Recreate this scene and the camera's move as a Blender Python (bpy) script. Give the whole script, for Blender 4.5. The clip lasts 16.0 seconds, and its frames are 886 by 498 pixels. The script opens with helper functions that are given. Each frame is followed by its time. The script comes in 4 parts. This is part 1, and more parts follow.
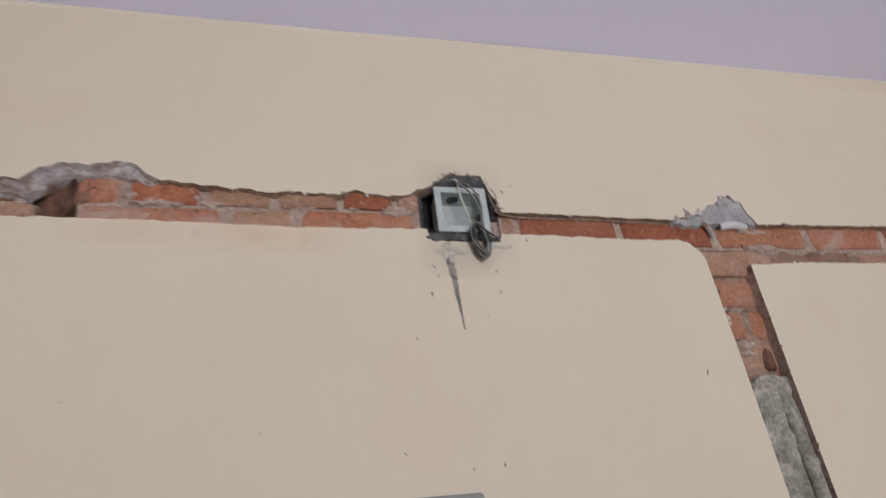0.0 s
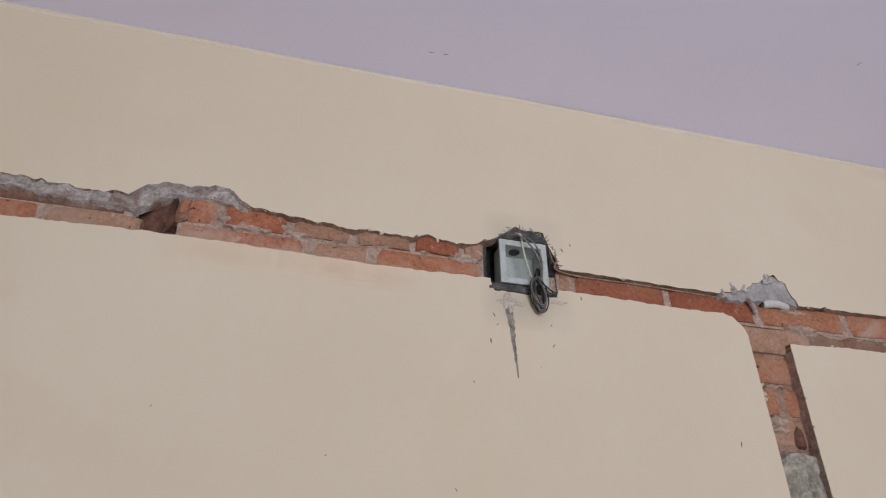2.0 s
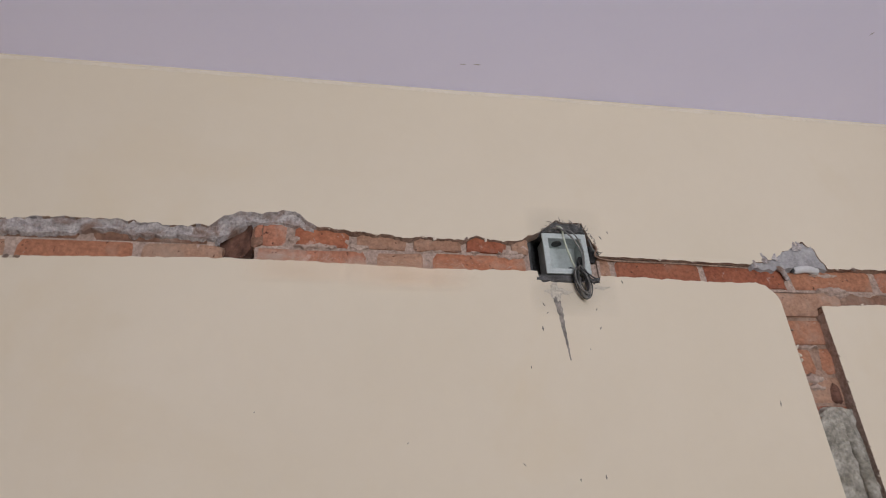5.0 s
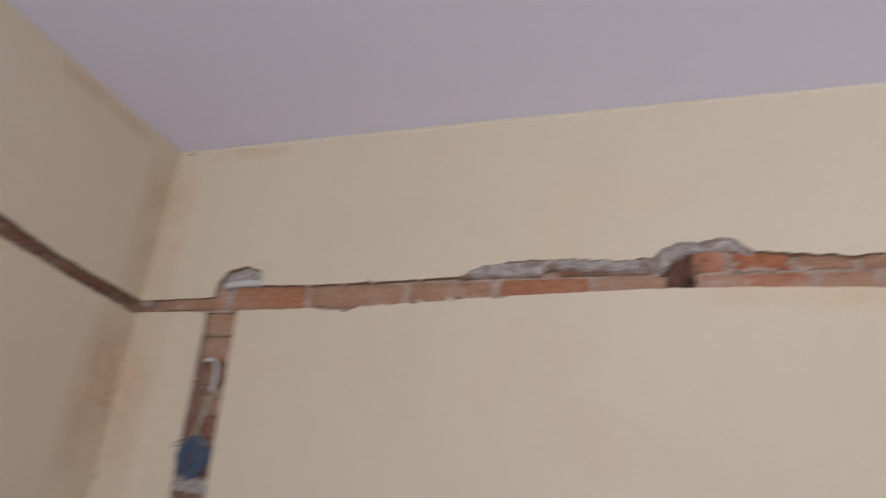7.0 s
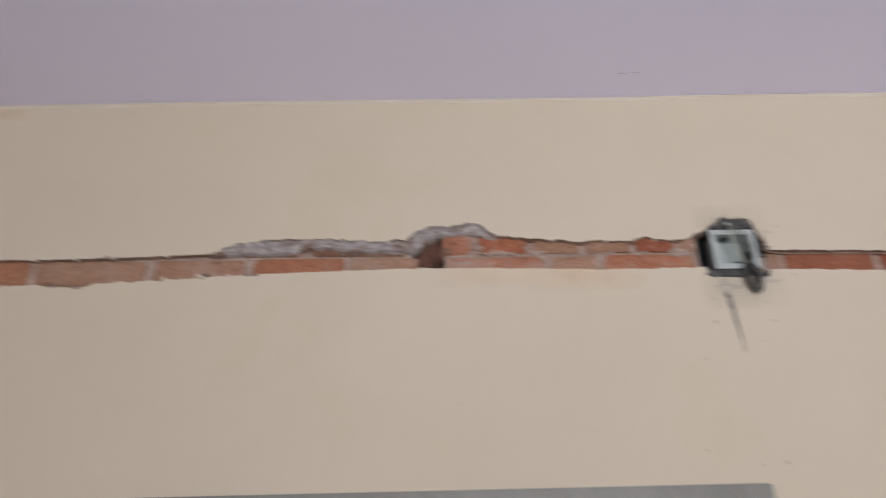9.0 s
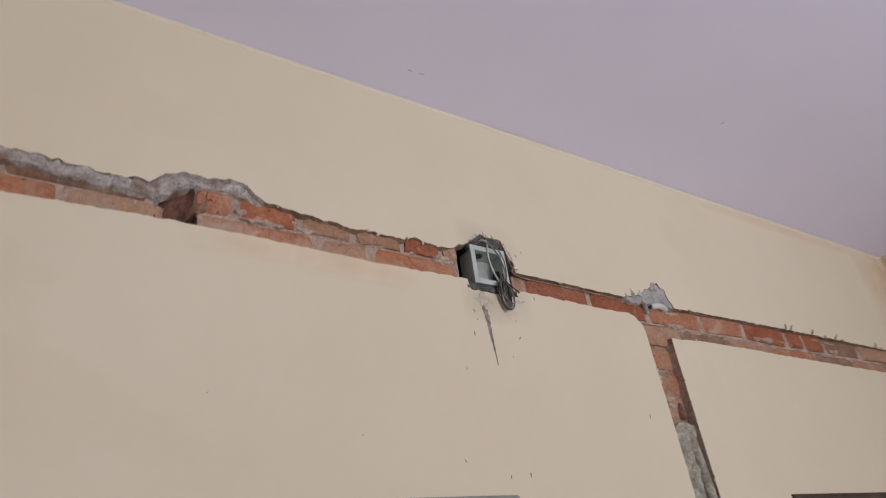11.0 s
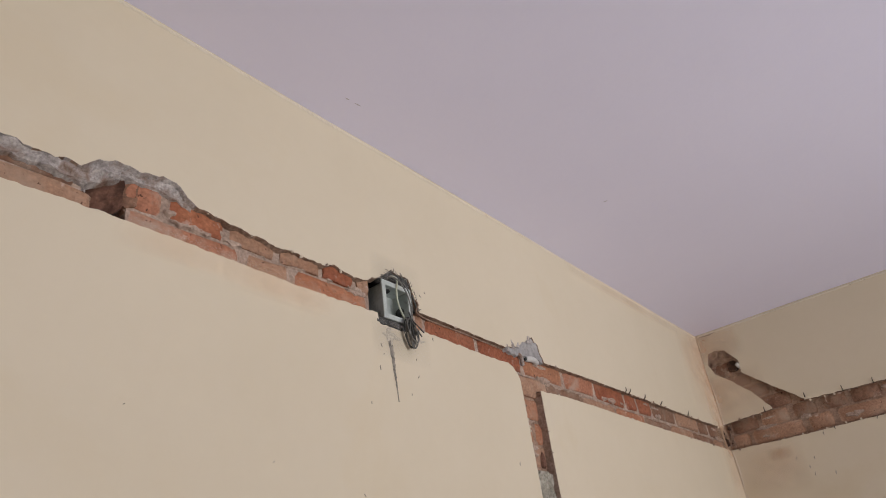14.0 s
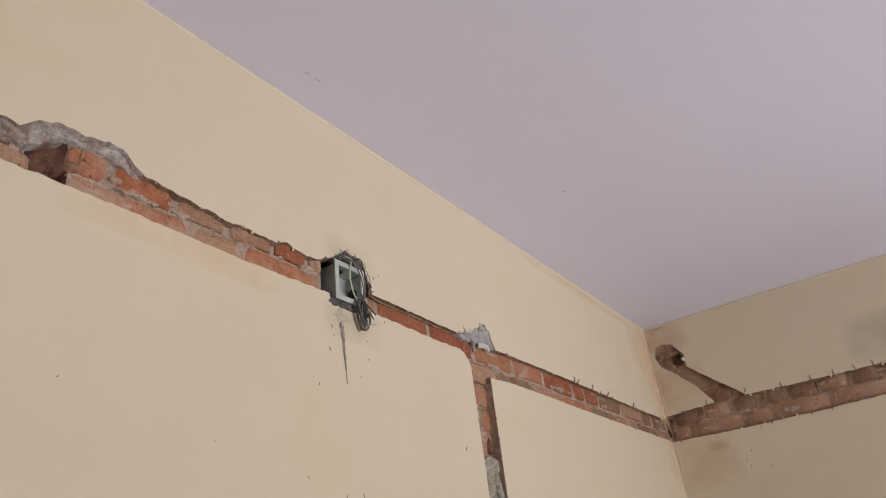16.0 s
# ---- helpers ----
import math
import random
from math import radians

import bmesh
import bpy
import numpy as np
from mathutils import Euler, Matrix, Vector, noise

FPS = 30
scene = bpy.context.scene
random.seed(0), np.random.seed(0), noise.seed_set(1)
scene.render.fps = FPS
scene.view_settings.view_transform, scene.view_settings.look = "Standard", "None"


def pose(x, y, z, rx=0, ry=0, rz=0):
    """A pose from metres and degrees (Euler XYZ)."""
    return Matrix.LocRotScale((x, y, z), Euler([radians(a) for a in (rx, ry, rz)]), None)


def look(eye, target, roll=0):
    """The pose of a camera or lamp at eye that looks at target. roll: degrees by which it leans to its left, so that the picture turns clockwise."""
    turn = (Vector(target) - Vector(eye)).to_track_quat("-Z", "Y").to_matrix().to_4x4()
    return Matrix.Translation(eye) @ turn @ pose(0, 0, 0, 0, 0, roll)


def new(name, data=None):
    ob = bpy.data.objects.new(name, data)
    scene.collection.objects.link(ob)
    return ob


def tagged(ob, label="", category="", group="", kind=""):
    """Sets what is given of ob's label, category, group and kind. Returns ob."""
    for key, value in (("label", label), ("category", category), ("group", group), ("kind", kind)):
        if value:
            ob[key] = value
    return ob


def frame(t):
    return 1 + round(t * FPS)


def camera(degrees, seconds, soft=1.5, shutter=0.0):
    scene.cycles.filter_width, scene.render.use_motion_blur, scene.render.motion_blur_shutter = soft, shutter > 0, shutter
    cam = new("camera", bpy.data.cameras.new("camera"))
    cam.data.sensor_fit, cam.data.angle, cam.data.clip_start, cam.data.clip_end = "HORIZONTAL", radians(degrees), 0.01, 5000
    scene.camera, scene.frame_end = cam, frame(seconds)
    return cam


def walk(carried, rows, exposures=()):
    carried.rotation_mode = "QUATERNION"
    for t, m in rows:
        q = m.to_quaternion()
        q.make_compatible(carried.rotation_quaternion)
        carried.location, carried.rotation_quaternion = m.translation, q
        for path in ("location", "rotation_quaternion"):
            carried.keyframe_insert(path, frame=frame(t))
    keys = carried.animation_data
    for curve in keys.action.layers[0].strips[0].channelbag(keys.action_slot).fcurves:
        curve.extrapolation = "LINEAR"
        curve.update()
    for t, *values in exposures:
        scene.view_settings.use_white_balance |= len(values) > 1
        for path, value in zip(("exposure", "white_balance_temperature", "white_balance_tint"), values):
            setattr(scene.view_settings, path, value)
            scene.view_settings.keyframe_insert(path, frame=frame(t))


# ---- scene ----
cam = camera(65.1, 16.0, soft=1.0, shutter=0.7)
PATH = [
    (0, (-0.318, -1.071, 1.838), (0.183, 0.599, 2.818), -7.5),
    (0.3, (-0.400, -1.125, 1.839), (0.106, 0.534, 2.833), -5.95),
    (0.5, (-0.451, -1.161, 1.836), (0.022, 0.498, 2.847), -4.1),
    (0.8, (-0.489, -1.175, 1.844), (-0.089, 0.475, 2.901), -1.76),
    (1, (-0.492, -1.174, 1.849), (-0.153, 0.483, 2.916), -0.2),
    (1.3, (-0.468, -1.164, 1.840), (-0.098, 0.487, 2.907), -0.22),
    (1.5, (-0.449, -1.156, 1.836), (-0.058, 0.487, 2.908), -0.2),
    (1.8, (-0.431, -1.150, 1.837), (-0.004, 0.496, 2.891), -0.37),
    (2, (-0.431, -1.149, 1.839), (0.015, 0.5, 2.878), -0.3),
    (2.3, (-0.421, -1.151, 1.836), (0.045, 0.487, 2.884), -0.29),
    (2.5, (-0.42, -1.152, 1.831), (0.05, 0.48, 2.886), -0.4),
    (2.8, (-0.428, -1.153, 1.828), (0.041, 0.484, 2.876), -0.76),
    (3, (-0.444, -1.153, 1.827), (-0.004, 0.488, 2.882), -1.1),
    (3.3, (-0.471, -1.149, 1.828), (-0.119, 0.508, 2.891), -1.58),
    (3.5, (-0.49, -1.156, 1.825), (-0.219, 0.52, 2.882), 0.1),
    (3.7, (-0.497, -1.160, 1.832), (-0.216, 0.523, 2.875), -0.26),
    (5.8, (-0.513, -1.371, 1.828), (-0.174, 0.357, 2.776), -6.24),
    (6, (-0.567, -1.384, 1.833), (-0.341, 0.351, 2.801), -6.3),
    (6.2, (-0.592, -1.401, 1.819), (-0.508, 0.334, 2.810), -4.05),
    (6.5, (-0.64, -1.427, 1.8), (-0.77, 0.301, 2.798), -0.2),
    (7, (-0.706, -1.519, 1.929), (-1.294, 0.213, 2.738), 5.2),
    (7.3, (-0.762, -1.554, 1.903), (-1.499, 0.140, 2.671), 5.93),
    (7.5, (-0.782, -1.558, 1.891), (-1.576, 0.117, 2.641), 5.8),
    (7.8, (-0.778, -1.553, 1.891), (-1.605, 0.109, 2.636), 5.85),
    (8, (-0.757, -1.539, 1.892), (-1.56, 0.128, 2.652), 5.7),
    (8.3, (-0.698, -1.483, 1.838), (-1.334, 0.212, 2.687), 5.15),
    (8.5, (-0.671, -1.452, 1.803), (-1.12, 0.269, 2.718), 3.6),
    (8.7, (-0.677, -1.43, 1.826), (-0.923, 0.311, 2.779), 3.6),
    (9, (-0.628, -1.44, 1.811), (-0.629, 0.331, 2.74), -0.8),
    (9.2, (-0.630, -1.437, 1.811), (-0.479, 0.335, 2.725), -2.56),
    (9.5, (-0.636, -1.438, 1.81), (-0.384, 0.318, 2.735), -6.6),
    (9.6, (-0.635, -1.430, 1.811), (-0.335, 0.310, 2.750), -7.13),
    (9.8, (-0.623, -1.410, 1.809), (-0.169, 0.295, 2.751), -7.23),
    (10, (-0.619, -1.367, 1.81), (-0.006, 0.282, 2.762), -7.1),
    (10.2, (-0.664, -1.311, 1.786), (0.053, 0.259, 2.797), -7.5),
    (12.3, (-1.126, -0.952, 1.829), (0.238, 0.194, 2.738), -8.0),
    (12.5, (-1.125, -0.969, 1.827), (0.24, 0.15, 2.767), -7.9),
    (12.8, (-1.126, -0.985, 1.836), (0.252, 0.113, 2.784), -9.53),
    (13, (-1.122, -0.993, 1.839), (0.275, 0.087, 2.779), -9.4),
    (13.3, (-1.123, -1.002, 1.835), (0.279, 0.064, 2.784), -8.39),
    (13.5, (-1.119, -1.004, 1.832), (0.292, 0.047, 2.783), -8.5),
    (14, (-1.106, -0.997, 1.829), (0.304, 0.026, 2.811), -7.9),
    (14.3, (-1.103, -1.001, 1.831), (0.321, 0.008, 2.807), -7.59),
    (14.5, (-1.097, -1.0, 1.831), (0.337, 0.001, 2.802), -7.3),
    (15, (-1.09, -0.996, 1.831), (0.353, -0.003, 2.796), -7.5),
    (15.3, (-1.091, -0.993, 1.827), (0.376, -0.009, 2.764), -7.55),
    (15.5, (-1.092, -0.994, 1.823), (0.395, -0.029, 2.749), -8.3),
    (15.8, (-1.092, -0.993, 1.826), (0.401, -0.046, 2.760), -8.06),
    (16, (-1.09, -0.99, 1.831), (0.408, -0.048, 2.764), -7.2),
]
walk(cam, [(t, look(eye, target, roll)) for t, eye, target, roll in PATH],
     exposures=[(0, -0.06, 6130, 10.8), (3.7, -0.06, 6180, 10.8), (6, -0.08, 6220, 10.8), (6.6, -0.12, 6330, 11), (7.4, 0.05, 6230, 10.8), (8.1, 0.09, 6180, 10.8), (8.7, 0.05, 6200, 10.8),
                (9.5, -0.12, 6230, 10.8), (10.2, -0.10, 6280, 10.8), (12.5, -0.05, 6370, 10.2), (16, 0.0, 6790, 9.3)])

# ---- light ----
XL, XR, YB, ZC = -2.11, 2.304, -5.0, 3.015      # room: side walls, rear wall, ceiling
world = bpy.data.worlds.new("sky")
scene.world = world
world.use_nodes = True
wn = world.node_tree.nodes
sky = wn.new("ShaderNodeTexSky")
sky.sky_type, sky.sun_disc = "NISHITA", False
sky.sun_elevation, sky.sun_rotation = radians(40), radians(200)
wn["Background"].inputs["Strength"].default_value = 0.1
world.node_tree.links.new(sky.outputs[0], wn["Background"].inputs["Color"])

WIN_BACK = (-0.5, 1.2, 0.4, 2.2)                # rear window: x from, x to, z from, z to
day = bpy.data.lights.new("window_daylight", "AREA")
day.shape, day.size, day.size_y, day.energy, day.color = "RECTANGLE", 1.65, 1.7, 67, (0.947, 0.945, 0.952)
day.spread = radians(115)
day_ob = new("window_daylight", day)
day_ob.matrix_world = look(((WIN_BACK[0] + WIN_BACK[1]) / 2, YB - 0.12, 1.3), (0.2, 0, 4.2))


# ---- materials ----
def material(name, dark, light, scale=3.0, fine=60.0, rough=0.85, bump=0.3, bump_scale=120.0, depth=0.002,
             vary=0.12, tint=None, tint_scale=6.0, tint_edge=(0.55, 0.7), by_object=None, metal=0.0, spec=0.3):
    """Two colours mixed by a large noise, a fine grain, a relief and, where given, patches of a third colour."""
    m = bpy.data.materials.new(name)
    m.use_nodes = True
    n, l = m.node_tree.nodes, m.node_tree.links
    bsdf = n["Principled BSDF"]
    bsdf.inputs["Roughness"].default_value = rough
    bsdf.inputs["Metallic"].default_value = metal
    bsdf.inputs["Specular IOR Level"].default_value = spec
    co = n.new("ShaderNodeTexCoord").outputs["Object"]
    info = n.new("ShaderNodeObjectInfo")
    if by_object:
        add = n.new("ShaderNodeVectorMath")
        add.operation = "ADD"
        mul = n.new("ShaderNodeMath")
        mul.operation = "MULTIPLY"
        mul.inputs[1].default_value = 37.0
        l.new(info.outputs["Random"], mul.inputs[0])
        l.new(co, add.inputs[0])
        l.new(mul.outputs[0], add.inputs[1])
        co = add.outputs[0]

    def noise_tex(s, detail=5.0, distortion=0.0):
        t = n.new("ShaderNodeTexNoise")
        t.inputs["Scale"].default_value, t.inputs["Detail"].default_value = s, detail
        t.inputs["Roughness"].default_value = 0.62
        t.inputs["Distortion"].default_value = distortion
        l.new(co, t.inputs["Vector"])
        return t.outputs["Fac"]

    def ramp(src, a, b):
        r = n.new("ShaderNodeMapRange")
        r.inputs["From Min"].default_value, r.inputs["From Max"].default_value = a, b
        l.new(src, r.inputs["Value"])
        return r.outputs["Result"]

    def mix(f, a, b, mode="MIX"):
        x = n.new("ShaderNodeMix")
        x.data_type, x.blend_type = "RGBA", mode
        for sock, v in ((x.inputs[0], f), (x.inputs[6], a), (x.inputs[7], b)):
            if isinstance(v, (int, float)):
                sock.default_value = v
            elif isinstance(v, tuple):
                sock.default_value = (*v, 1)
            else:
                l.new(v, sock)
        return x.outputs[2]

    col = mix(ramp(noise_tex(scale), 0.35, 0.65), dark, light)
    if by_object:
        col = mix(info.outputs["Random"], mix(0.8, col, by_object), col)
    grain = ramp(noise_tex(fine, 3.0), 0.3, 0.7)
    col = mix(vary, col, mix(grain, (0.15, 0.15, 0.15), (1, 1, 1)), "OVERLAY")
    if tint:
        col = mix(ramp(noise_tex(tint_scale, 6.0, 0.4), *tint_edge), col, tint)
    if by_object:
        col = mix(ramp(noise_tex(75, 4.0, 0.3), 0.645, 0.70), col, (0.10, 0.045, 0.03))
        col = mix(ramp(noise_tex(26, 6.0, 0.6), 0.62, 0.72), col, (0.55, 0.41, 0.34))
    l.new(col, bsdf.inputs["Base Color"])
    if bump:
        b = n.new("ShaderNodeBump")
        b.inputs["Strength"].default_value, b.inputs["Distance"].default_value = bump, depth
        l.new(noise_tex(bump_scale, 6.0), b.inputs["Height"])
        l.new(b.outputs[0], bsdf.inputs["Normal"])
    return m


PAINT = material("cream_wall_paint", (0.656, 0.573, 0.440), (0.696, 0.613, 0.482), 0.9, 30, 0.75, 0.12, 14, 0.002, 0.012,
                 tint=(0.66, 0.562, 0.41), tint_scale=1.6, tint_edge=(0.56, 0.75))
CEIL = material("lilac_white_ceiling_paint", (0.785, 0.765, 0.95), (0.82, 0.795, 0.97), 0.7, 50, 0.8, 0.2, 30, 0.002, 0.02)
def brick_tone(name, dark, light, other, dust, edge):
    return material(name, dark, light, 12, 120, 0.93, 0.9, 50, 0.006, 0.3, tint=dust, tint_scale=12, tint_edge=edge, by_object=other)


TONES = {
    "o": brick_tone("orange_clay_brick", (0.317, 0.109, 0.057), (0.440, 0.185, 0.102), (0.387, 0.193, 0.115), (0.414, 0.269, 0.197), (0.54, 0.74)),
    "r": brick_tone("dark_red_clay_brick", (0.238, 0.071, 0.039), (0.352, 0.126, 0.068), (0.308, 0.118, 0.066), (0.334, 0.193, 0.139), (0.55, 0.74)),
    "p": brick_tone("pale_dusty_clay_brick", (0.32, 0.175, 0.112), (0.43, 0.265, 0.183), (0.38, 0.225, 0.15), (0.42, 0.30, 0.225), (0.52, 0.74)),
    "k": brick_tone("pinkish_clay_brick", (0.33, 0.122, 0.070), (0.45, 0.200, 0.122), (0.41, 0.19, 0.12), (0.46, 0.33, 0.26), (0.50, 0.68)),
    "d": brick_tone("grimy_brown_clay_brick", (0.19, 0.10, 0.066), (0.30, 0.17, 0.113), (0.238, 0.130, 0.086), (0.299, 0.218, 0.164), (0.50, 0.70)),
}
MORTAR = material("grey_brown_mortar", (0.32, 0.23, 0.185), (0.475, 0.365, 0.30), 24, 150, 0.95, 1.0, 90, 0.005, 0.35)
DUSTBED = material("brown_dusty_mortar", (0.24, 0.15, 0.105), (0.38, 0.26, 0.195), 24, 150, 0.95, 0.9, 90, 0.004, 0.3)
# Cut plaster brown, darkened to carry the shade of the cut's depth.
CUT = material("shaded_plaster_cut", (0.20, 0.125, 0.09), (0.37, 0.265, 0.20), 28, 160, 0.95, 0.7, 140, 0.003, 0.4)
CEMENT = material("rough_grey_cement", (0.33, 0.295, 0.282), (0.52, 0.475, 0.455), 30, 170, 0.95, 1.0, 110, 0.006, 0.4,
                  tint=(0.25, 0.165, 0.125), tint_scale=17, tint_edge=(0.48, 0.62))
PATCH = material("trowelled_grey_cement", (0.30, 0.288, 0.288), (0.42, 0.405, 0.403), 14, 120, 0.92, 0.6, 60, 0.004, 0.2)
# Greenish grey cement, its colour darkened for the shade low in the chase.
SHADECEM = material("greenish_grey_cement", (0.21, 0.195, 0.155), (0.44, 0.41, 0.35), 26, 130, 0.95, 0.9, 90, 0.006, 0.4)
# Fresh cement round the box; the same near-black paints shade in its holes.
DARKCEM = material("dark_fresh_cement_and_hole_shade", (0.045, 0.045, 0.045), (0.10, 0.10, 0.10), 30, 160, 0.9, 0.9, 110, 0.005, 0.4)
# Near-black brown: wall cores and knots, and the shade painted into holes.
DARKCORE = material("dark_core_and_hole_shade", (0.035, 0.02, 0.014), (0.11, 0.06, 0.04), 30, 150, 0.95, 0.8, 100, 0.004, 0.4)
PVC = material("white_plastic", (0.52, 0.51, 0.50), (0.62, 0.61, 0.60), 10, 90, 0.4, 0.1, 60, 0.001, 0.08,
               tint=(0.45, 0.42, 0.38), tint_scale=40, tint_edge=(0.62, 0.75))
BOXGREY = material("pale_grey_box_plastic", (0.41, 0.45, 0.435), (0.51, 0.55, 0.53), 25, 120, 0.45, 0.15, 80, 0.001, 0.12,
                   tint=(0.28, 0.28, 0.27), tint_scale=45, tint_edge=(0.60, 0.72))
FILLER = material("white_filler", (0.64, 0.54, 0.43), (0.72, 0.63, 0.52), 20, 120, 0.9, 0.5, 80, 0.002, 0.1)
LIP = material("pale_cream_paint_lip", (0.69, 0.612, 0.50), (0.73, 0.655, 0.545), 6, 60, 0.8, 0.3, 60, 0.001, 0.05)
# Brick brown darkened to hold the shade inside the hole.
HOLLOW = material("brown_brick_with_hole_shade", (0.07, 0.035, 0.025), (0.19, 0.095, 0.066), 22, 130, 0.95, 0.7, 90, 0.004, 0.3)
BLACK = material("black_rubber_cable_and_bore_shade", (0.03, 0.03, 0.03), (0.07, 0.07, 0.068), 40, 150, 0.5, 0.2, 90, 0.001, 0.2)
WIREGREY = material("dusty_grey_wire", (0.10, 0.10, 0.095), (0.24, 0.23, 0.21), 60, 150, 0.55, 0.2, 90, 0.001, 0.2)
GREENWIRE = material("pale_green_wire", (0.48, 0.52, 0.40), (0.60, 0.62, 0.52), 50, 150, 0.5, 0.1, 90, 0.001, 0.1)
BLUE = material("blue_wire_sheath", (0.085, 0.12, 0.19), (0.14, 0.19, 0.28), 40, 120, 0.45, 0.1, 80, 0.001, 0.15)
STEEL = material("rusty_steel_nail", (0.06, 0.05, 0.045), (0.14, 0.11, 0.09), 80, 200, 0.6, 0.3, 150, 0.001, 0.3, metal=0.6)
FRAMEGREY = material("grey_enamel_paint", (0.235, 0.232, 0.21), (0.295, 0.29, 0.262), 6, 80, 0.35, 0.2, 50, 0.001, 0.08)
WOOD = material("dark_stained_wood", (0.035, 0.025, 0.02), (0.09, 0.06, 0.045), 12, 90, 0.5, 0.3, 70, 0.001, 0.25)
STAIN = material("dark_cement_smear", (0.16, 0.145, 0.13), (0.34, 0.30, 0.26), 60, 200, 0.95, 0.6, 150, 0.002, 0.3)
SMEAR = material("thin_cement_haze", (0.42, 0.38, 0.315), (0.52, 0.465, 0.385), 50, 200, 0.95, 0.4, 150, 0.001, 0.3)
FLOOR = material("pale_bounce_floor", (0.46, 0.44, 0.42), (0.56, 0.54, 0.51), 2, 60, 0.8, 0.3, 60, 0.002, 0.15)
# Near-black colour stands in for the darkness behind the window.
BACKDROP = material("near_black_backdrop", (0.05, 0.05, 0.055), (0.08, 0.08, 0.085), 2, 40, 0.9, 0.1, 40, 0.001, 0.1)
SHEET = material("grey_plastic_sheet", (0.30, 0.30, 0.33), (0.50, 0.50, 0.53), 8, 50, 0.3, 0.2, 30, 0.002, 0.1)
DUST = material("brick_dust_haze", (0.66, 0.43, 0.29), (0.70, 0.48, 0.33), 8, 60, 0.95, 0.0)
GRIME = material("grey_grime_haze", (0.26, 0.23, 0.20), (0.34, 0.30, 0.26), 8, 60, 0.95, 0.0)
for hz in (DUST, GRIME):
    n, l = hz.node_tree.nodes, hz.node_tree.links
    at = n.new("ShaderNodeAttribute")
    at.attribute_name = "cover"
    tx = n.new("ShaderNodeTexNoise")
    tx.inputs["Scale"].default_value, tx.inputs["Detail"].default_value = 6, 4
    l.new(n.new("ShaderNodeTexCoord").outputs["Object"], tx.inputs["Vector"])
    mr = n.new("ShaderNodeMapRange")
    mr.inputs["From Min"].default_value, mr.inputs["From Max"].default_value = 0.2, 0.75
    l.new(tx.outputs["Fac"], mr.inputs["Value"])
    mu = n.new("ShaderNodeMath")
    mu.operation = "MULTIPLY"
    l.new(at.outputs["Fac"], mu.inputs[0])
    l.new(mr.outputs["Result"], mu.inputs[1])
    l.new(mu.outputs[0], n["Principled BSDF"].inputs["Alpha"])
GLASS = bpy.data.materials.new("window_glass")
GLASS.use_nodes = True
gb = GLASS.node_tree.nodes["Principled BSDF"]
gb.inputs["Transmission Weight"].default_value, gb.inputs["Roughness"].default_value = 1.0, 0.02


# ---- builders ----
def mesh_object(name, verts, faces, mats, parent=None, slots=None, label="", smooth=False):
    me = bpy.data.meshes.new(name)
    me.from_pydata(verts, [], faces)
    for m in mats:
        me.materials.append(m)
    if slots:
        me.polygons.foreach_set("material_index", slots)
    if smooth:
        me.polygons.foreach_set("use_smooth", [True] * len(faces))
    me.update()
    ob = new(name, me)
    ob.parent = parent
    if label:
        ob["label"] = label
    return ob


def part(name, bm, mat, parent=None, label="", smooth=False):
    me = bpy.data.meshes.new(name)
    bm.to_mesh(me)
    bm.free()
    me.materials.append(mat)
    if smooth:
        me.polygons.foreach_set("use_smooth", [True] * len(me.polygons))
    ob = new(name, me)
    ob.parent = parent
    if label:
        ob["label"] = label
    return ob


def box_bm(x0, x1, y0, y1, z0, z1, bevel=0.0):
    bm = bmesh.new()
    bmesh.ops.create_cube(bm, size=1, matrix=Matrix.Translation(((x0 + x1) / 2, (y0 + y1) / 2, (z0 + z1) / 2))
                          @ Matrix.Diagonal((x1 - x0, y1 - y0, z1 - z0, 1)))
    if bevel:
        bmesh.ops.bevel(bm, geom=bm.edges[:], offset=bevel, segments=2, affect="EDGES")
    return bm


def tube(name, pts, r, mat, parent=None, sides=7, label="", taper=1.0, closed=False):
    """A round wire or pipe along a line of points."""
    pts = [Vector(p) for p in pts]
    verts, faces = [], []
    side = None
    for i, p in enumerate(pts):
        d = (pts[min(i + 1, len(pts) - 1)] - pts[max(i - 1, 0)]).normalized()
        if side is None:
            side = d.orthogonal().normalized()
        side = (side - d * side.dot(d)).normalized()
        up = d.cross(side)
        rr = r * (1 + (taper - 1) * i / max(1, len(pts) - 1))
        for k in range(sides):
            a = 2 * math.pi * k / sides
            verts.append(p + (side * math.cos(a) + up * math.sin(a)) * rr)
    for i in range(len(pts) - 1):
        for k in range(sides):
            a, b = i * sides + k, i * sides + (k + 1) % sides
            faces.append((a, b, b + sides, a + sides))
    faces += [tuple(range(sides))[::-1], tuple(range((len(pts) - 1) * sides, len(pts) * sides))]
    return mesh_object(name, verts, faces, [mat], parent, smooth=True, label=label)


def curve_pts(ctrl, n=24):
    """A smooth line through control points (Catmull-Rom)."""
    c = [Vector(p) for p in ctrl]
    c = [c[0] * 2 - c[1]] + c + [c[-1] * 2 - c[-2]]
    out = []
    for i in range(1, len(c) - 2):
        for k in range(n):
            t = k / n
            out.append(0.5 * ((2 * c[i]) + (c[i + 1] - c[i - 1]) * t + (2 * c[i - 1] - 5 * c[i] + 4 * c[i + 1] - c[i + 2]) * t * t
                              + (3 * c[i] - c[i - 1] - 3 * c[i + 1] + c[i + 2]) * t ** 3))
    return out + [c[-2]]


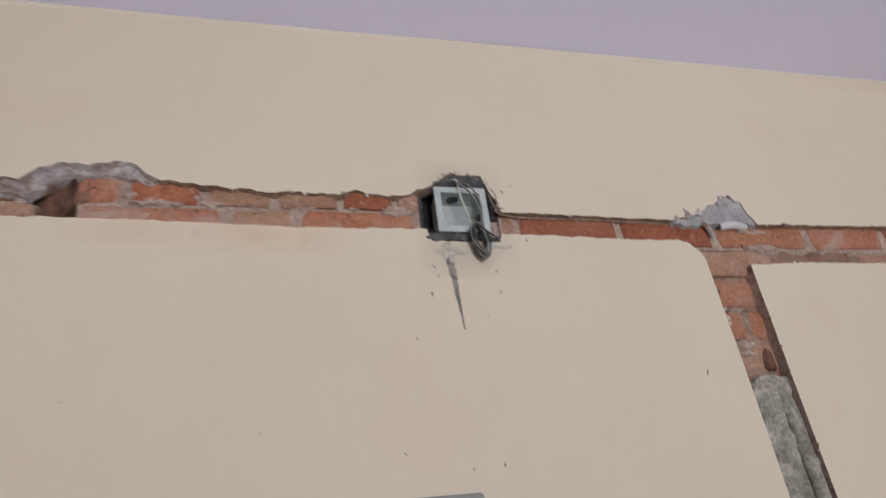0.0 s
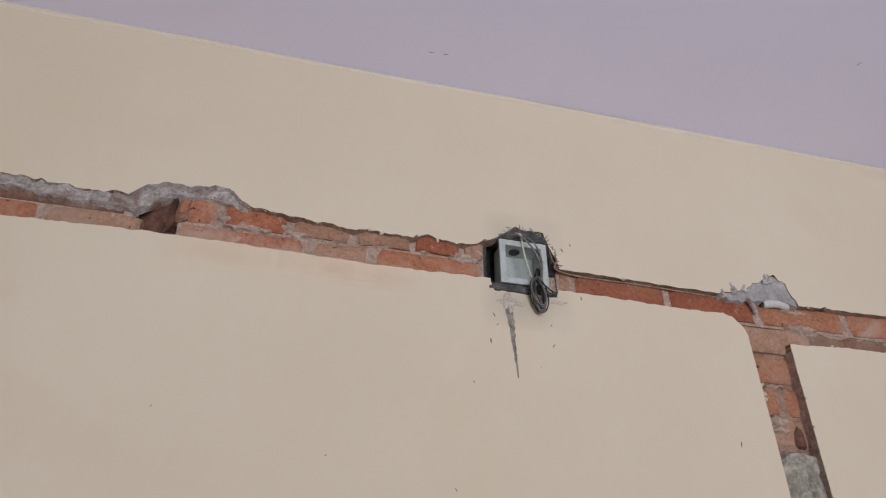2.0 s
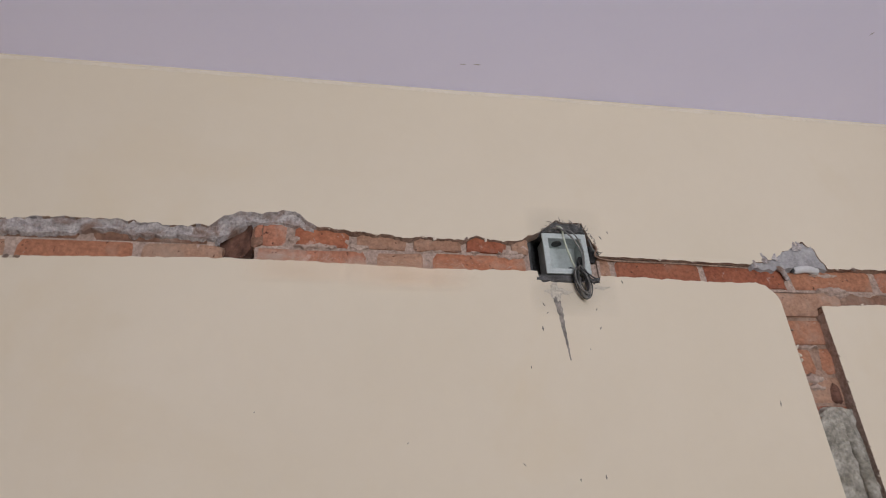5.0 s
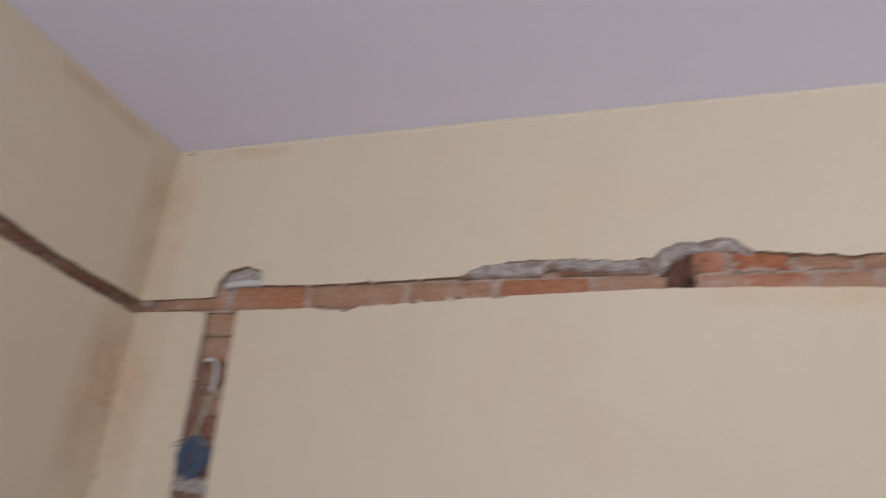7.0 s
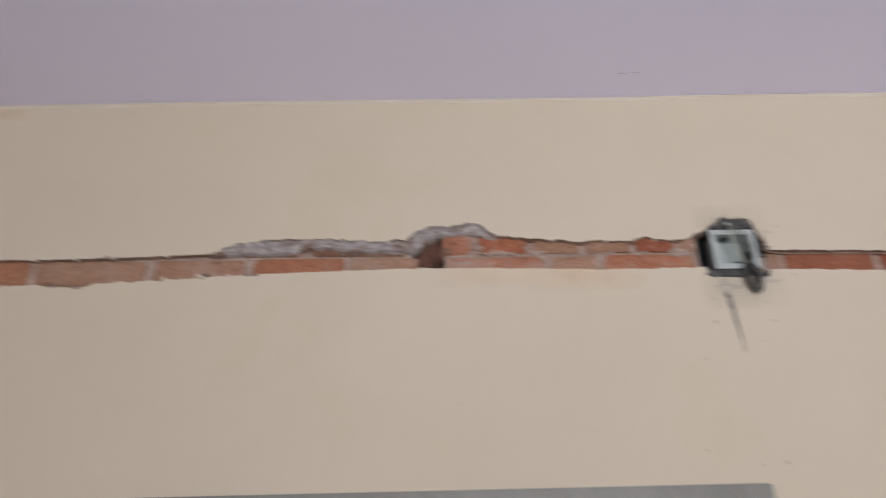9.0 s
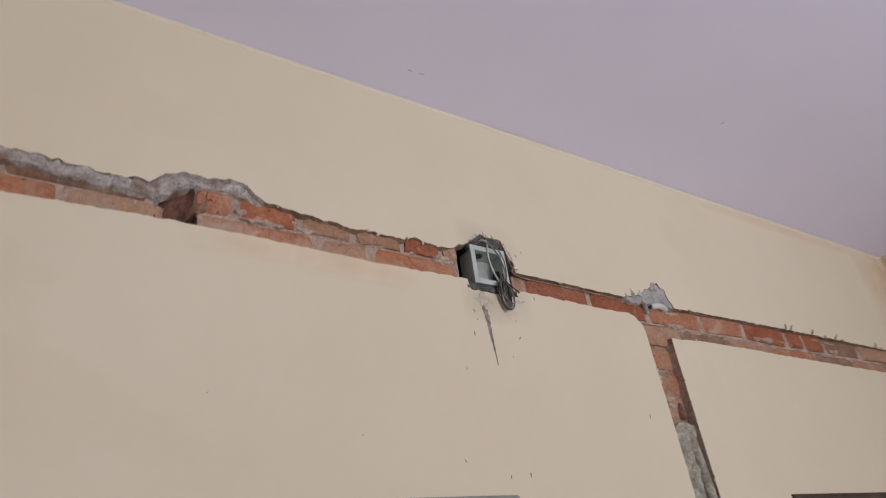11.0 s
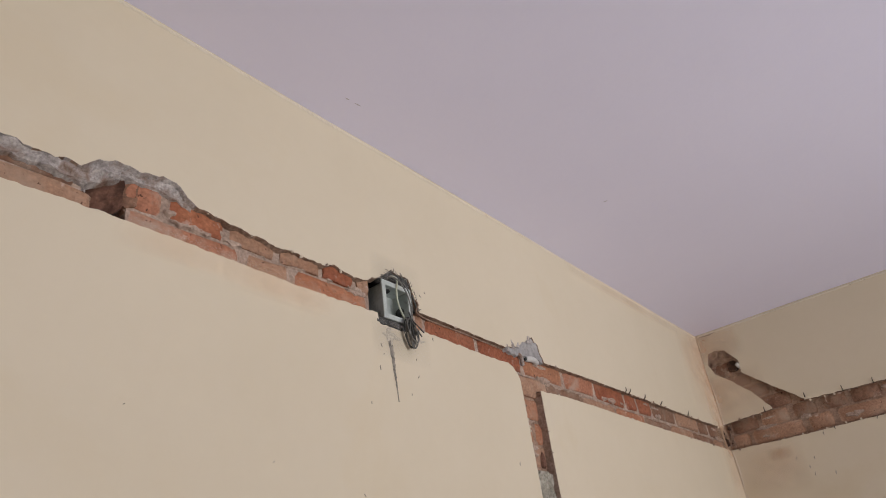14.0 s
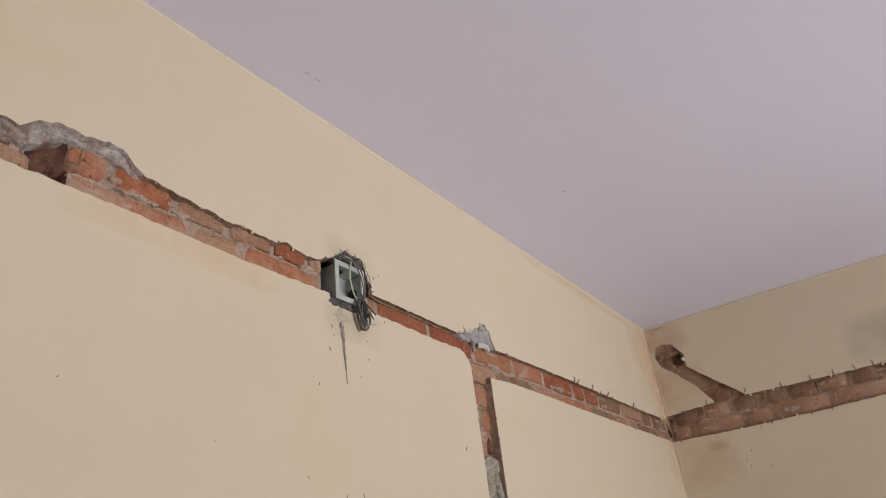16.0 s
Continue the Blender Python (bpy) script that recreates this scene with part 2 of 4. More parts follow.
# A wall's own frame: u along it, z up, d into it; each wall has a map into the world.
def north(u, z, d):
    return (u, d, z)


def east(u, z, d):
    return (XR + d, -u, z)


def west(u, z, d):
    return (XL - d, -u, z)


PLASTER = 0.027        # thickness of plaster, the depth at which the bricks begin


def ragged(ctrl, rough, step=0.005, seed=0.0):
    """A broken or cut edge through the points, uneven by rough metres."""
    out = []
    for (ua, za), (ub, zb) in zip(ctrl, ctrl[1:]):
        n = max(1, int(math.hypot(ub - ua, zb - za) / step))
        for k in range(n):
            t = k / n
            u, z = ua + (ub - ua) * t, za + (zb - za) * t
            w = noise.fractal((u * 45, z * 45, seed), 1.0, 2.0, 4) * rough
            v = noise.fractal((u * 45, z * 45, seed + 9), 1.0, 2.0, 4) * rough
            out.append((u + 0.4 * v, z + w))
    out[0] = tuple(ctrl[0])
    return out + [ctrl[-1]]


def plaster(wall, edge, far, parent, slope=(0, 0), depth=PLASTER, label="", cut=None):
    """Painted plaster between a broken edge and a far line; the broken face goes back by depth and leans by slope."""
    n = len(edge)
    verts = [wall(u, z, 0) for u, z in edge] + [wall(u, z, 0) for u, z in far]
    slopes = slope if isinstance(slope, list) else [slope] * n
    verts += [wall(u + s[0] * 0.35, z + s[1] * 0.35, depth * 0.3 + 0.002 * noise.noise((u * 90, z * 90, 3))) for (u, z), s in zip(edge, slopes)]
    verts += [wall(u + s[0] + 0.002 * noise.noise((u * 70, z * 70, 5)), z + s[1] + 0.003 * noise.noise((u * 60, z * 60, 1)), depth + 0.004) for (u, z), s in zip(edge, slopes)]
    faces, slots = [], []
    for i in range(n - 1):
        faces.append((i, i + 1, n + i + 1, n + i))
        slots.append(0)
        faces.append((i, i + 1, 2 * n + i + 1, 2 * n + i))
        slots.append(2 if slopes[i][1] < -0.005 else 1)
        faces.append((2 * n + i, 2 * n + i + 1, 3 * n + i + 1, 3 * n + i))
        slots.append(2 if slopes[i][1] < -0.005 else 1)
    return mesh_object("plaster", verts, faces, [PAINT, cut or CUT, CEMENT], parent, slots, label)


def slab(wall, u0, u1, z0, z1, parent, name="plaster", mat=None, d0=0.0, d1=PLASTER):
    verts = [wall(u, z, d) for d in (d0, d1) for u, z in ((u0, z0), (u1, z0), (u1, z1), (u0, z1))]
    faces = [(0, 1, 2, 3), (4, 5, 6, 7), (0, 1, 5, 4), (1, 2, 6, 5), (2, 3, 7, 6), (3, 0, 4, 7)]
    return mesh_object(name, verts, faces, [mat or PAINT], parent)


def lump(name, wall, outline, base, amp, mat, parent, step=0.006, seed=0.0, label="", scale=40, edge_drop=0.02, tilt=0.0, drawn=1.0):
    """A rough mass of cement that fills an outline given as lower and upper lines over u."""
    (lo, hi) = outline
    u0, u1 = lo[0][0], lo[-1][0]

    def at(line, u):
        for (a, za), (b, zb) in zip(line, line[1:]):
            if u <= b:
                return za + (zb - za) * (u - a) / max(1e-9, b - a)
        return line[-1][1]
    nu = max(3, int((u1 - u0) / step))
    nv = max(3, int(max(at(hi, u0 + (u1 - u0) * i / 8) - at(lo, u0 + (u1 - u0) * i / 8) for i in range(9)) / step))
    verts, faces = [], []
    for i in range(nu + 1):
        u = u0 + (u1 - u0) * i / nu
        a = at(lo, u) + 0.006 * noise.fractal((u * 70, seed, 1), 1, 2, 4)
        b = at(hi, u) + 0.005 * noise.fractal((u * 70, seed, 2), 1, 2, 4)
        for k in range(nv + 1):
            z = a + (b - a) * k / nv
            d = base + tilt * i / nu - amp * noise.fractal((u * scale * drawn, z * scale, seed), 0.9, 2.0, 5)
            rim = min(i / nu, 1 - i / nu, k / nv, 1 - k / nv)
            if rim == 0:
                d = max(d, base) + edge_drop
            verts.append(wall(u + 0.003 * noise.noise((u * 60, z * 60, 7)), z + 0.003 * noise.noise((u * 60, z * 60, 8)), d))
    for i in range(nu):
        for k in range(nv):
            a = i * (nv + 1) + k
            faces.append((a, a + nv + 1, a + nv + 2, a + 1))
    return mesh_object(name, verts, faces, [mat], parent, smooth=False, label=label)


BRICKS = {}


def brick_mesh(length, kind, tone):
    """A clay brick with a worn, uneven face; a few faces for each length, shared."""
    key = (round(length, 2), kind, tone)
    if key not in BRICKS:
        rnd = random.Random(int(length * 100) * 7 + kind * 31 + ord(tone))
        h, dep = 0.061, 0.07
        verts, faces = [], []
        rim = min(0.25, 0.012 / length)
        us, vs = (0, rim, rnd.uniform(0.4, 0.6), 1 - rim, 1), (0, 0.2, 0.8, 1)
        nu, nv = 4, 3
        for i, p in enumerate(us):
            for k, q in enumerate(vs):
                worn = 0.007 * (i in (0, nu)) + 0.0035 * (k in (0, nv))
                verts.append((length * (p - 0.5) + rnd.uniform(-0.003, 0.003), worn + rnd.uniform(-0.0015, 0.0015), h * (q - 0.5) + rnd.uniform(-0.0025, 0.0025)))
        for i in range(nu):
            for k in range(nv):
                a = i * (nv + 1) + k
                faces.append((a, a + nv + 1, a + nv + 2, a + 1))
        ring = [i * (nv + 1) for i in range(nu + 1)] + [nu * (nv + 1) + k for k in range(1, nv + 1)] \
            + [i * (nv + 1) + nv for i in range(nu - 1, -1, -1)] + [k for k in range(nv - 1, 0, -1)]
        base = len(verts)
        for r in ring:
            verts.append((verts[r][0], dep, verts[r][2]))
        for a in range(len(ring)):
            b = (a + 1) % len(ring)
            faces.append((ring[a], ring[b], base + b, base + a))
        me = bpy.data.meshes.new("brick")
        me.from_pydata(verts, [], faces)
        me.materials.append(TONES[tone])
        me.polygons.foreach_set("use_smooth", [n < nu * nv for n in range(len(faces))])
        me.update()
        BRICKS[key] = me
    return BRICKS[key]


COURSE = 0.068
BED = 2.555            # a bed joint between two courses


def brick(wall, u0, u1, course, parent, rnd, inset=0.02, tone="o"):
    """One brick between two joints in a course; course 0 lies under the bed joint."""
    z = BED - COURSE * (0.5 - course) + rnd.uniform(-0.001, 0.001)
    length = u1 - u0 - 0.013
    ob = new("brick", brick_mesh(length, rnd.randint(0, 2), tone))
    d = inset + rnd.uniform(-0.0025, 0.0025)
    turn = {north: 0, east: -90, west: 90}[wall]
    ob.matrix_world = Matrix.Translation(wall((u0 + u1) / 2, z, d)) @ pose(0, 0, 0, 0, rnd.uniform(-0.4, 0.4), turn)
    ob.parent = parent
    return ob


# ---- structure ----
def box_list(name, boxes, mat, parent=None, label=""):
    verts, faces = [], []
    for x0, x1, y0, y1, z0, z1 in boxes:
        b = len(verts)
        verts += [(x, y, z) for z in (z0, z1) for x, y in ((x0, y0), (x1, y0), (x1, y1), (x0, y1))]
        faces += [tuple(b + i for i in f) for f in ((3, 2, 1, 0), (4, 5, 6, 7), (0, 1, 5, 4), (1, 2, 6, 5), (2, 3, 7, 6), (3, 0, 4, 7))]
    return mesh_object(name, verts, faces, [mat], parent, label=label)


WX0, WX1, WZ0, WZ1 = -1.467, 0.016, 0.9, 2.022      # window in the north wall
DX0, DX1, DZ1 = 0.962, 1.86, 2.022                   # door in the north wall
CH = 1.2                                             # the foot of the upright chases

wall_n = box_list("wall_north", [(XL - 0.2, WX0, 0.1, 0.24, 0, ZC), (WX0, WX1, 0.1, 0.24, WZ1, ZC), (WX0, WX1, 0.1, 0.24, 0, WZ0),
                                 (WX1, DX0, 0.1, 0.24, 0, ZC), (DX0, DX1, 0.1, 0.24, DZ1, ZC), (DX1, XR + 0.2, 0.1, 0.24, 0, ZC)], DARKCORE)
tagged(wall_n, "cream plastered brick wall with chases cut for conduit", "wall", kind="structure")
wall_e = box_list("wall_east", [(XR + 0.1, XR + 0.24, YB - 0.2, 0.1, 0, ZC)], DARKCORE)
tagged(wall_e, "cream plastered wall with a brick chase and slanting branch", "wall", kind="structure")
wall_w = box_list("wall_west", [(XL - 0.24, XL - 0.1, YB - 0.2, 0.1, 0, ZC)], DARKCORE)
tagged(wall_w, "cream plastered wall with one narrow chase", "wall", kind="structure")
a, b, c, d = WIN_BACK
wall_s = box_list("wall_south", [(XL, a, YB - 0.2, YB, 0, ZC), (b, XR, YB - 0.2, YB, 0, ZC), (a, b, YB - 0.2, YB, 0, c), (a, b, YB - 0.2, YB, d, ZC)], PAINT)
tagged(wall_s, "plain cream wall with a wide window opening", "wall", kind="structure")
# Floor out of view; its pale colour is set to throw light at the ceiling.
floor = box_list("floor", [(XL - 0.2, XR + 0.2, YB - 0.2, 0.1, -0.1, 0)], FLOOR)
tagged(floor, "unseen floor, kept pale grey to bounce light upward", "floor", kind="structure")


def ceiling_mesh():
    nx, ny = 60, 50
    verts, faces = [], []
    for i in range(nx + 1):
        for k in range(ny + 1):
            x, y = XL - 0.02 + (XR - XL + 0.04) * i / nx, YB + (0.02 - YB) * k / ny
            verts.append((x, y, ZC - 0.001 + 0.0035 * noise.fractal((x * 1.3, y * 1.3, 0), 1, 2, 3)))
    for i in range(nx):
        for k in range(ny):
            q = i * (ny + 1) + k
            faces.append((q, q + 1, q + ny + 2, q + ny + 1))
    ob = mesh_object("ceiling", verts, faces, [CEIL], smooth=True)
    return tagged(ob, "flat lilac-white painted plaster ceiling", "ceiling", kind="structure")


ceiling_mesh()
tagged(box_list("ceiling_slab", [(XL - 0.24, XR + 0.24, YB - 0.2, 0.24, ZC + 0.005, ZC + 0.12)], CEIL), "concrete slab over the room", "ceiling", kind="structure")

# north wall: plaster above the chase, stretch by stretch
UPPER = [
    ([(XL, 2.520), (-1.969, 2.522), (-1.868, 2.525)], 0.002, 0.0),
    ([(-1.868, 2.525), (-1.866, 2.565), (-1.838, 2.602), (-1.785, 2.614), (-1.735, 2.598), (-1.727, 2.556)], 0.003, -0.004),
    ([(-1.727, 2.556), (-1.582, 2.551), (-1.459, 2.554), (-1.304, 2.557), (-1.174, 2.562)], 0.0025, 0.0),
    ([(-1.174, 2.562), (-1.118, 2.590), (-1.010, 2.599), (-0.870, 2.597), (-0.810, 2.587), (-0.717, 2.590)], 0.007, -0.008),
    ([(-0.717, 2.590), (-0.693, 2.613), (-0.657, 2.629), (-0.612, 2.627), (-0.572, 2.634), (-0.535, 2.629), (-0.511, 2.609), (-0.500, 2.600)], 0.005, -0.018),
    ([(-0.500, 2.600), (-0.452, 2.594), (-0.385, 2.590), (-0.316, 2.579), (-0.286, 2.585), (-0.183, 2.580)], 0.005, -0.004),
    ([(-0.183, 2.580), (-0.146, 2.591), (-0.120, 2.583), (-0.077, 2.581), (-0.031, 2.593), (-0.022, 2.600)], 0.006, -0.004),
    ([(-0.022, 2.600), (0.000, 2.616), (0.041, 2.639), (0.100, 2.637), (0.112, 2.600), (0.126, 2.575), (0.130, 2.552)], 0.006, -0.002),
    ([(0.130, 2.552), (0.315, 2.549), (0.507, 2.545)], 0.0018, 0.0),
    ([(0.507, 2.545), (0.567, 2.562), (0.617, 2.590), (0.668, 2.611), (0.690, 2.593), (0.711, 2.540)], 0.007, -0.004),
    ([(0.711, 2.540), (1.026, 2.543), (1.444, 2.543), (1.920, 2.540), (XR, 2.545)], 0.003, 0.0),
]
edge, slopes = [], []
for ctrl, rough, lean in UPPER:
    line = ragged(ctrl, rough)
    for i, p in enumerate(line[:-1]):
        edge.append(p)
        slopes.append((0, lean * (0.7 + 0.6 * noise.noise((p[0] * 50, 0, 2)))))
edge.append(UPPER[-1][0][-1])
slopes.append((0, 0))
for i in range(1, len(edge)):
    edge[i] = (max(edge[i][0], edge[i - 1][0] + 2e-5), edge[i][1])
edge[-1] = (XR, edge[-1][1])
plaster(north, edge, [(u, ZC) for u, z in edge], wall_n, slopes)

# below the chase: three fields between the upright chases
left = ragged([(XL, 2.486), (-1.95, 2.484), (-1.880, 2.481)], 0.002)
plaster(north, left, [(u, 2.474) for u, z in left], wall_n)
side = ragged([(-1.880, 2.474), (-1.866, 2.05), (-1.858, 1.93), (-1.855, CH)], 0.0035, 0.008)
# Mortar colour paints this cut face paler, as the lit side.
plaster(north, side, [(XL, z) for u, z in side], wall_n, cut=MORTAR)
slab(north, XL, -1.6, 0, CH, wall_n)
mid = ragged([(-1.784, 2.484), (-1.574, 2.488), (-1.467, 2.477), (-1.422, 2.492), (-1.345, 2.492), (-1.200, 2.501)], 0.006, 0.005, 4)[:-1] \
    + ragged([(-1.200, 2.501), (-1.077, 2.506), (-0.935, 2.511), (-0.7, 2.517), (-0.519, 2.515), (-0.382, 2.511), (-0.257, 2.507), (-0.022, 2.510)], 0.003)[:-1] \
    + ragged([(-0.022, 2.510), (-0.016, 2.484), (0.119, 2.484), (0.124, 2.503)], 0.004)[:-1] \
    + ragged([(0.124, 2.503), (0.255, 2.500), (0.376, 2.495), (0.505, 2.496), (0.529, 2.489), (0.549, 2.469), (0.555, 2.45)], 0.0025)
plaster(north, mid, [(u, 2.44) for u, z in mid], wall_n)
side = ragged([(-1.784, 2.44), (-1.768, 2.05), (-1.760, 1.93), (-1.757, CH)], 0.0035, 0.008)
plaster(north, side, [(-1.6, z) for u, z in side], wall_n)
side = ragged([(0.555, 2.44), (0.559, 2.2), (0.562, CH)], 0.002, 0.008)
plaster(north, side, [(0.4, z) for u, z in side], wall_n)
for u0, u1, z0, z1 in ((-1.6, WX0, CH, 2.44), (-1.6, WX0, 0, CH), (WX0, WX1, WZ1 - 0.02, 2.44), (WX0, WX1, 0, WZ0), (WX1, 0.4, 0, 2.44), (0.4, 0.9, 0, CH)):
    slab(north, u0, u1, z0, z1, wall_n)
right = ragged([(0.657, 2.440), (0.8, 2.447), (1.007, 2.447), (1.2, 2.444), (1.668, 2.443), (XR, 2.443)], 0.003)
plaster(north, right, [(u, 2.425) for u, z in right], wall_n)
side = ragged([(0.657, 2.425), (0.655, 2.2), (0.653, CH)], 0.002, 0.008)
plaster(north, side, [(0.9, z) for u, z in side], wall_n, cut=MORTAR)
for u0, u1, z0, z1 in ((0.9, XR, DZ1, 2.425), (0.9, DX0, 0, DZ1), (DX1, XR, 0, DZ1)):
    slab(north, u0, u1, z0, z1, wall_n)

# the cut ends of the plaster at the heads of the upright chases
slab(north, 0.658, 0.690, 2.424, 2.438, wall_n, "cut_end", CUT, 0.002, 0.030)
slab(north, -1.783, -1.750, 2.438, 2.482, wall_n, "cut_end", CUT, 0.002, 0.030)


def rising(line, top):
    """The same edge with its heights put in rising order, up to top."""
    out = [line[0]]
    for u, z in line[1:-1]:
        out.append((u, min(max(z, out[-1][1] + 1e-5), top - 0.0005)))
    return out + [line[-1]]


# west wall
up = ragged([(0, 2.521), (0.294, 2.529), (0.498, 2.552), (0.689, 2.572)], 0.003)
plaster(west, up, [(u, ZC) for u, z in up], wall_w)
lo = ragged([(0, 2.479), (0.215, 2.487), (0.48, 2.503), (0.689, 2.533)], 0.003)
plaster(west, lo, [(u, 0) for u, z in lo], wall_w)
slab(west, 0.689, -YB, 0, ZC, wall_w)

# east wall, with the slanting branch and its eight-sided pocket
up = ragged([(0, 2.560), (0.12, 2.568), (0.235, 2.574)], 0.003)
plaster(east, up, [(u, 2.580) for u, z in up], wall_e)
up = ragged([(0.377, 2.574), (0.578, 2.569), (0.956, 2.564), (1.6, 2.563), (-YB, 2.56)], 0.003)
plaster(east, up, [(u, 2.580) for u, z in up], wall_e)
side = ragged([(0.235, 2.580), (0.172, 2.673), (0.090, 2.757), (0.038, 2.800), (0.018, 2.855), (0.034, 2.904), (0.07, 2.912)], 0.003)
side = rising(side, 2.912)
plaster(east, side, [(0, z) for u, z in side], wall_e)
side = ragged([(0.377, 2.580), (0.268, 2.674), (0.158, 2.772), (0.162, 2.832), (0.114, 2.899), (0.07, 2.912)], 0.003)
side = rising(side, 2.912)
plaster(east, side, [(1.0, z) for u, z in side], wall_e)
slab(east, 0, 1.0, 2.912, ZC, wall_e)
slab(east, 1.0, -YB, 2.580, ZC, wall_e)
lo = ragged([(0, 2.442), (0.337, 2.432), (0.649, 2.433), (0.91, 2.438), (-YB, 2.44)], 0.003)
plaster(east, lo, [(u, 0) for u, z in lo], wall_e)

# mortar behind the bricks
for wall, parent, u0, u1, z0, z1, dep in (
        (north, wall_n, XL - 0.05, -0.705, 2.485, 2.70, 0.0165), (north, wall_n, -0.625, -0.03, 2.485, 2.70, 0.0185), (north, wall_n, 0.13, XR + 0.05, 2.485, 2.70, 0.021),
        (north, wall_n, 0.665, XR + 0.05, 2.40, 2.485, 0.025), (north, wall_n, -1.95, -1.70, CH - 0.02, 2.485, 0.028), (north, wall_n, 0.5, 0.665, CH - 0.02, 2.485, 0.028),
        (east, wall_e, -0.05, -YB, 2.38, 2.62, 0.026), (east, wall_e, -0.03, 0.5, 2.62, 2.95, 0.026), (west, wall_w, -0.05, 0.75, 2.42, 2.62, 0.026)):
    slab(wall, u0, u1, z0, z1, parent, "mortar_bed", MORTAR if wall is north and u0 < 0.14 and z0 > 2.4 else DUSTBED, dep, 0.099)

# cement masses
CEMENTS = (
    (wall_n, north, ([(-1.172, 2.557), (-1.0, 2.558), (-0.94, 2.570), (-0.90, 2.572), (-0.86, 2.560), (-0.79, 2.563), (-0.695, 2.558)], [(-1.172, 2.566), (-1.118, 2.594), (-1.01, 2.604), (-0.87, 2.602), (-0.80, 2.592), (-0.695, 2.600)]), 0.004, 0.009, CEMENT, 1.0),
    (wall_n, north, ([(-0.735, 2.556), (-0.70, 2.558), (-0.67, 2.584), (-0.64, 2.598)], [(-0.735, 2.598), (-0.70, 2.618), (-0.67, 2.634), (-0.64, 2.636)]), 0.008, 0.009, CEMENT, 2.0),
    (wall_n, north, ([(-0.60, 2.551), (-0.40, 2.550), (-0.20, 2.549), (-0.03, 2.548)], [(-0.60, 2.560), (-0.40, 2.561), (-0.20, 2.563), (-0.03, 2.568)]), 0.0185, 0.0040, MORTAR, 2.6),
    (wall_n, north, ([(0.66, 2.472), (1.2, 2.475), (2.3, 2.478)], [(0.66, 2.492), (1.2, 2.494), (2.3, 2.495)]), 0.0225, 0.0040, MORTAR, 2.7),
    (wall_n, north, ([(-0.66, 2.600), (-0.57, 2.605), (-0.53, 2.595), (-0.50, 2.583)], [(-0.66, 2.636), (-0.57, 2.64), (-0.53, 2.636), (-0.50, 2.607)]), 0.010, 0.006, CEMENT, 3.0),
    (wall_n, north, ([(-1.872, 2.50), (-1.83, 2.505), (-1.79, 2.552), (-1.722, 2.556)], [(-1.872, 2.57), (-1.838, 2.606), (-1.785, 2.618), (-1.722, 2.595)]), 0.013, 0.007, CEMENT, 4.0),
    (wall_n, north, ([(0.505, 2.535), (0.57, 2.53), (0.63, 2.54), (0.715, 2.538)], [(0.505, 2.55), (0.567, 2.572), (0.620, 2.596), (0.668, 2.618), (0.694, 2.602), (0.715, 2.55)]), 0.003, 0.004, PATCH, 5.0),
    (wall_n, north, ([(0.565, 2.478), (0.60, 2.495), (0.622, 2.50)], [(0.565, 2.535), (0.60, 2.54), (0.622, 2.535)]), 0.022, 0.006, CEMENT, 6.0),
    (wall_n, north, ([(0.552, CH), (0.605, CH), (0.66, CH)], [(0.552, 2.19), (0.605, 2.215), (0.66, 2.205)]), 0.013, 0.007, SHADECEM, 7.0),
    (wall_n, north, ([(-1.872, 2.022), (-1.81, 2.014), (-1.76, 2.02)], [(-1.872, 2.068), (-1.81, 2.062), (-1.76, 2.055)]), 0.014, 0.012, CEMENT, 8.0),
    (wall_n, north, ([(-2.112, 2.505), (-2.08, 2.50), (-2.05, 2.51)], [(-2.112, 2.545), (-2.08, 2.530), (-2.05, 2.522)]), 0.006, 0.006, CEMENT, 9.0),
    (wall_e, east, ([(0.0, 2.775), (0.08, 2.742), (0.17, 2.76)], [(0.0, 2.90), (0.08, 2.925), (0.17, 2.88)]), 0.022, 0.008, CUT, 10.0),
    (wall_n, north, ([(-0.036, 2.612), (0.05, 2.611), (0.138, 2.605)], [(-0.036, 2.615), (0.0, 2.632), (0.05, 2.652), (0.105, 2.648), (0.138, 2.606)]), 0.004, 0.006, DARKCEM, 11.0),
    (wall_n, north, ([(-0.030, 2.484), (0.05, 2.481), (0.142, 2.487)], [(-0.030, 2.508), (0.05, 2.508), (0.142, 2.498)]), 0.001, 0.003, DARKCEM, 12.0),
    (wall_n, north, ([(-0.040, 2.49), (-0.028, 2.49), (-0.014, 2.49)], [(-0.040, 2.64), (-0.028, 2.64), (-0.014, 2.64)]), 0.030, 0.008, DARKCEM, 13.0),
    (wall_n, north, ([(0.111, 2.552), (0.12, 2.551), (0.136, 2.551)], [(0.111, 2.63), (0.12, 2.625), (0.136, 2.60)]), 0.014, 0.008, DARKCEM, 14.0),
    (wall_n, north, ([(0.111, 2.49), (0.12, 2.49), (0.136, 2.492)], [(0.111, 2.552), (0.12, 2.552), (0.136, 2.55)]), 0.026, 0.004, MORTAR, 15.0),
)
for parent, wall, outline, base, amp, mat, seed in CEMENTS:
    lump("cement_fill" if mat is not MORTAR else "mortar_fill", wall, outline, base, amp, mat, parent, seed=seed, edge_drop=0.006 if mat is MORTAR else 0.016, scale=62 if mat is CEMENT else 40, drawn=0.35 if mat is CEMENT and seed < 4 else 1.0)
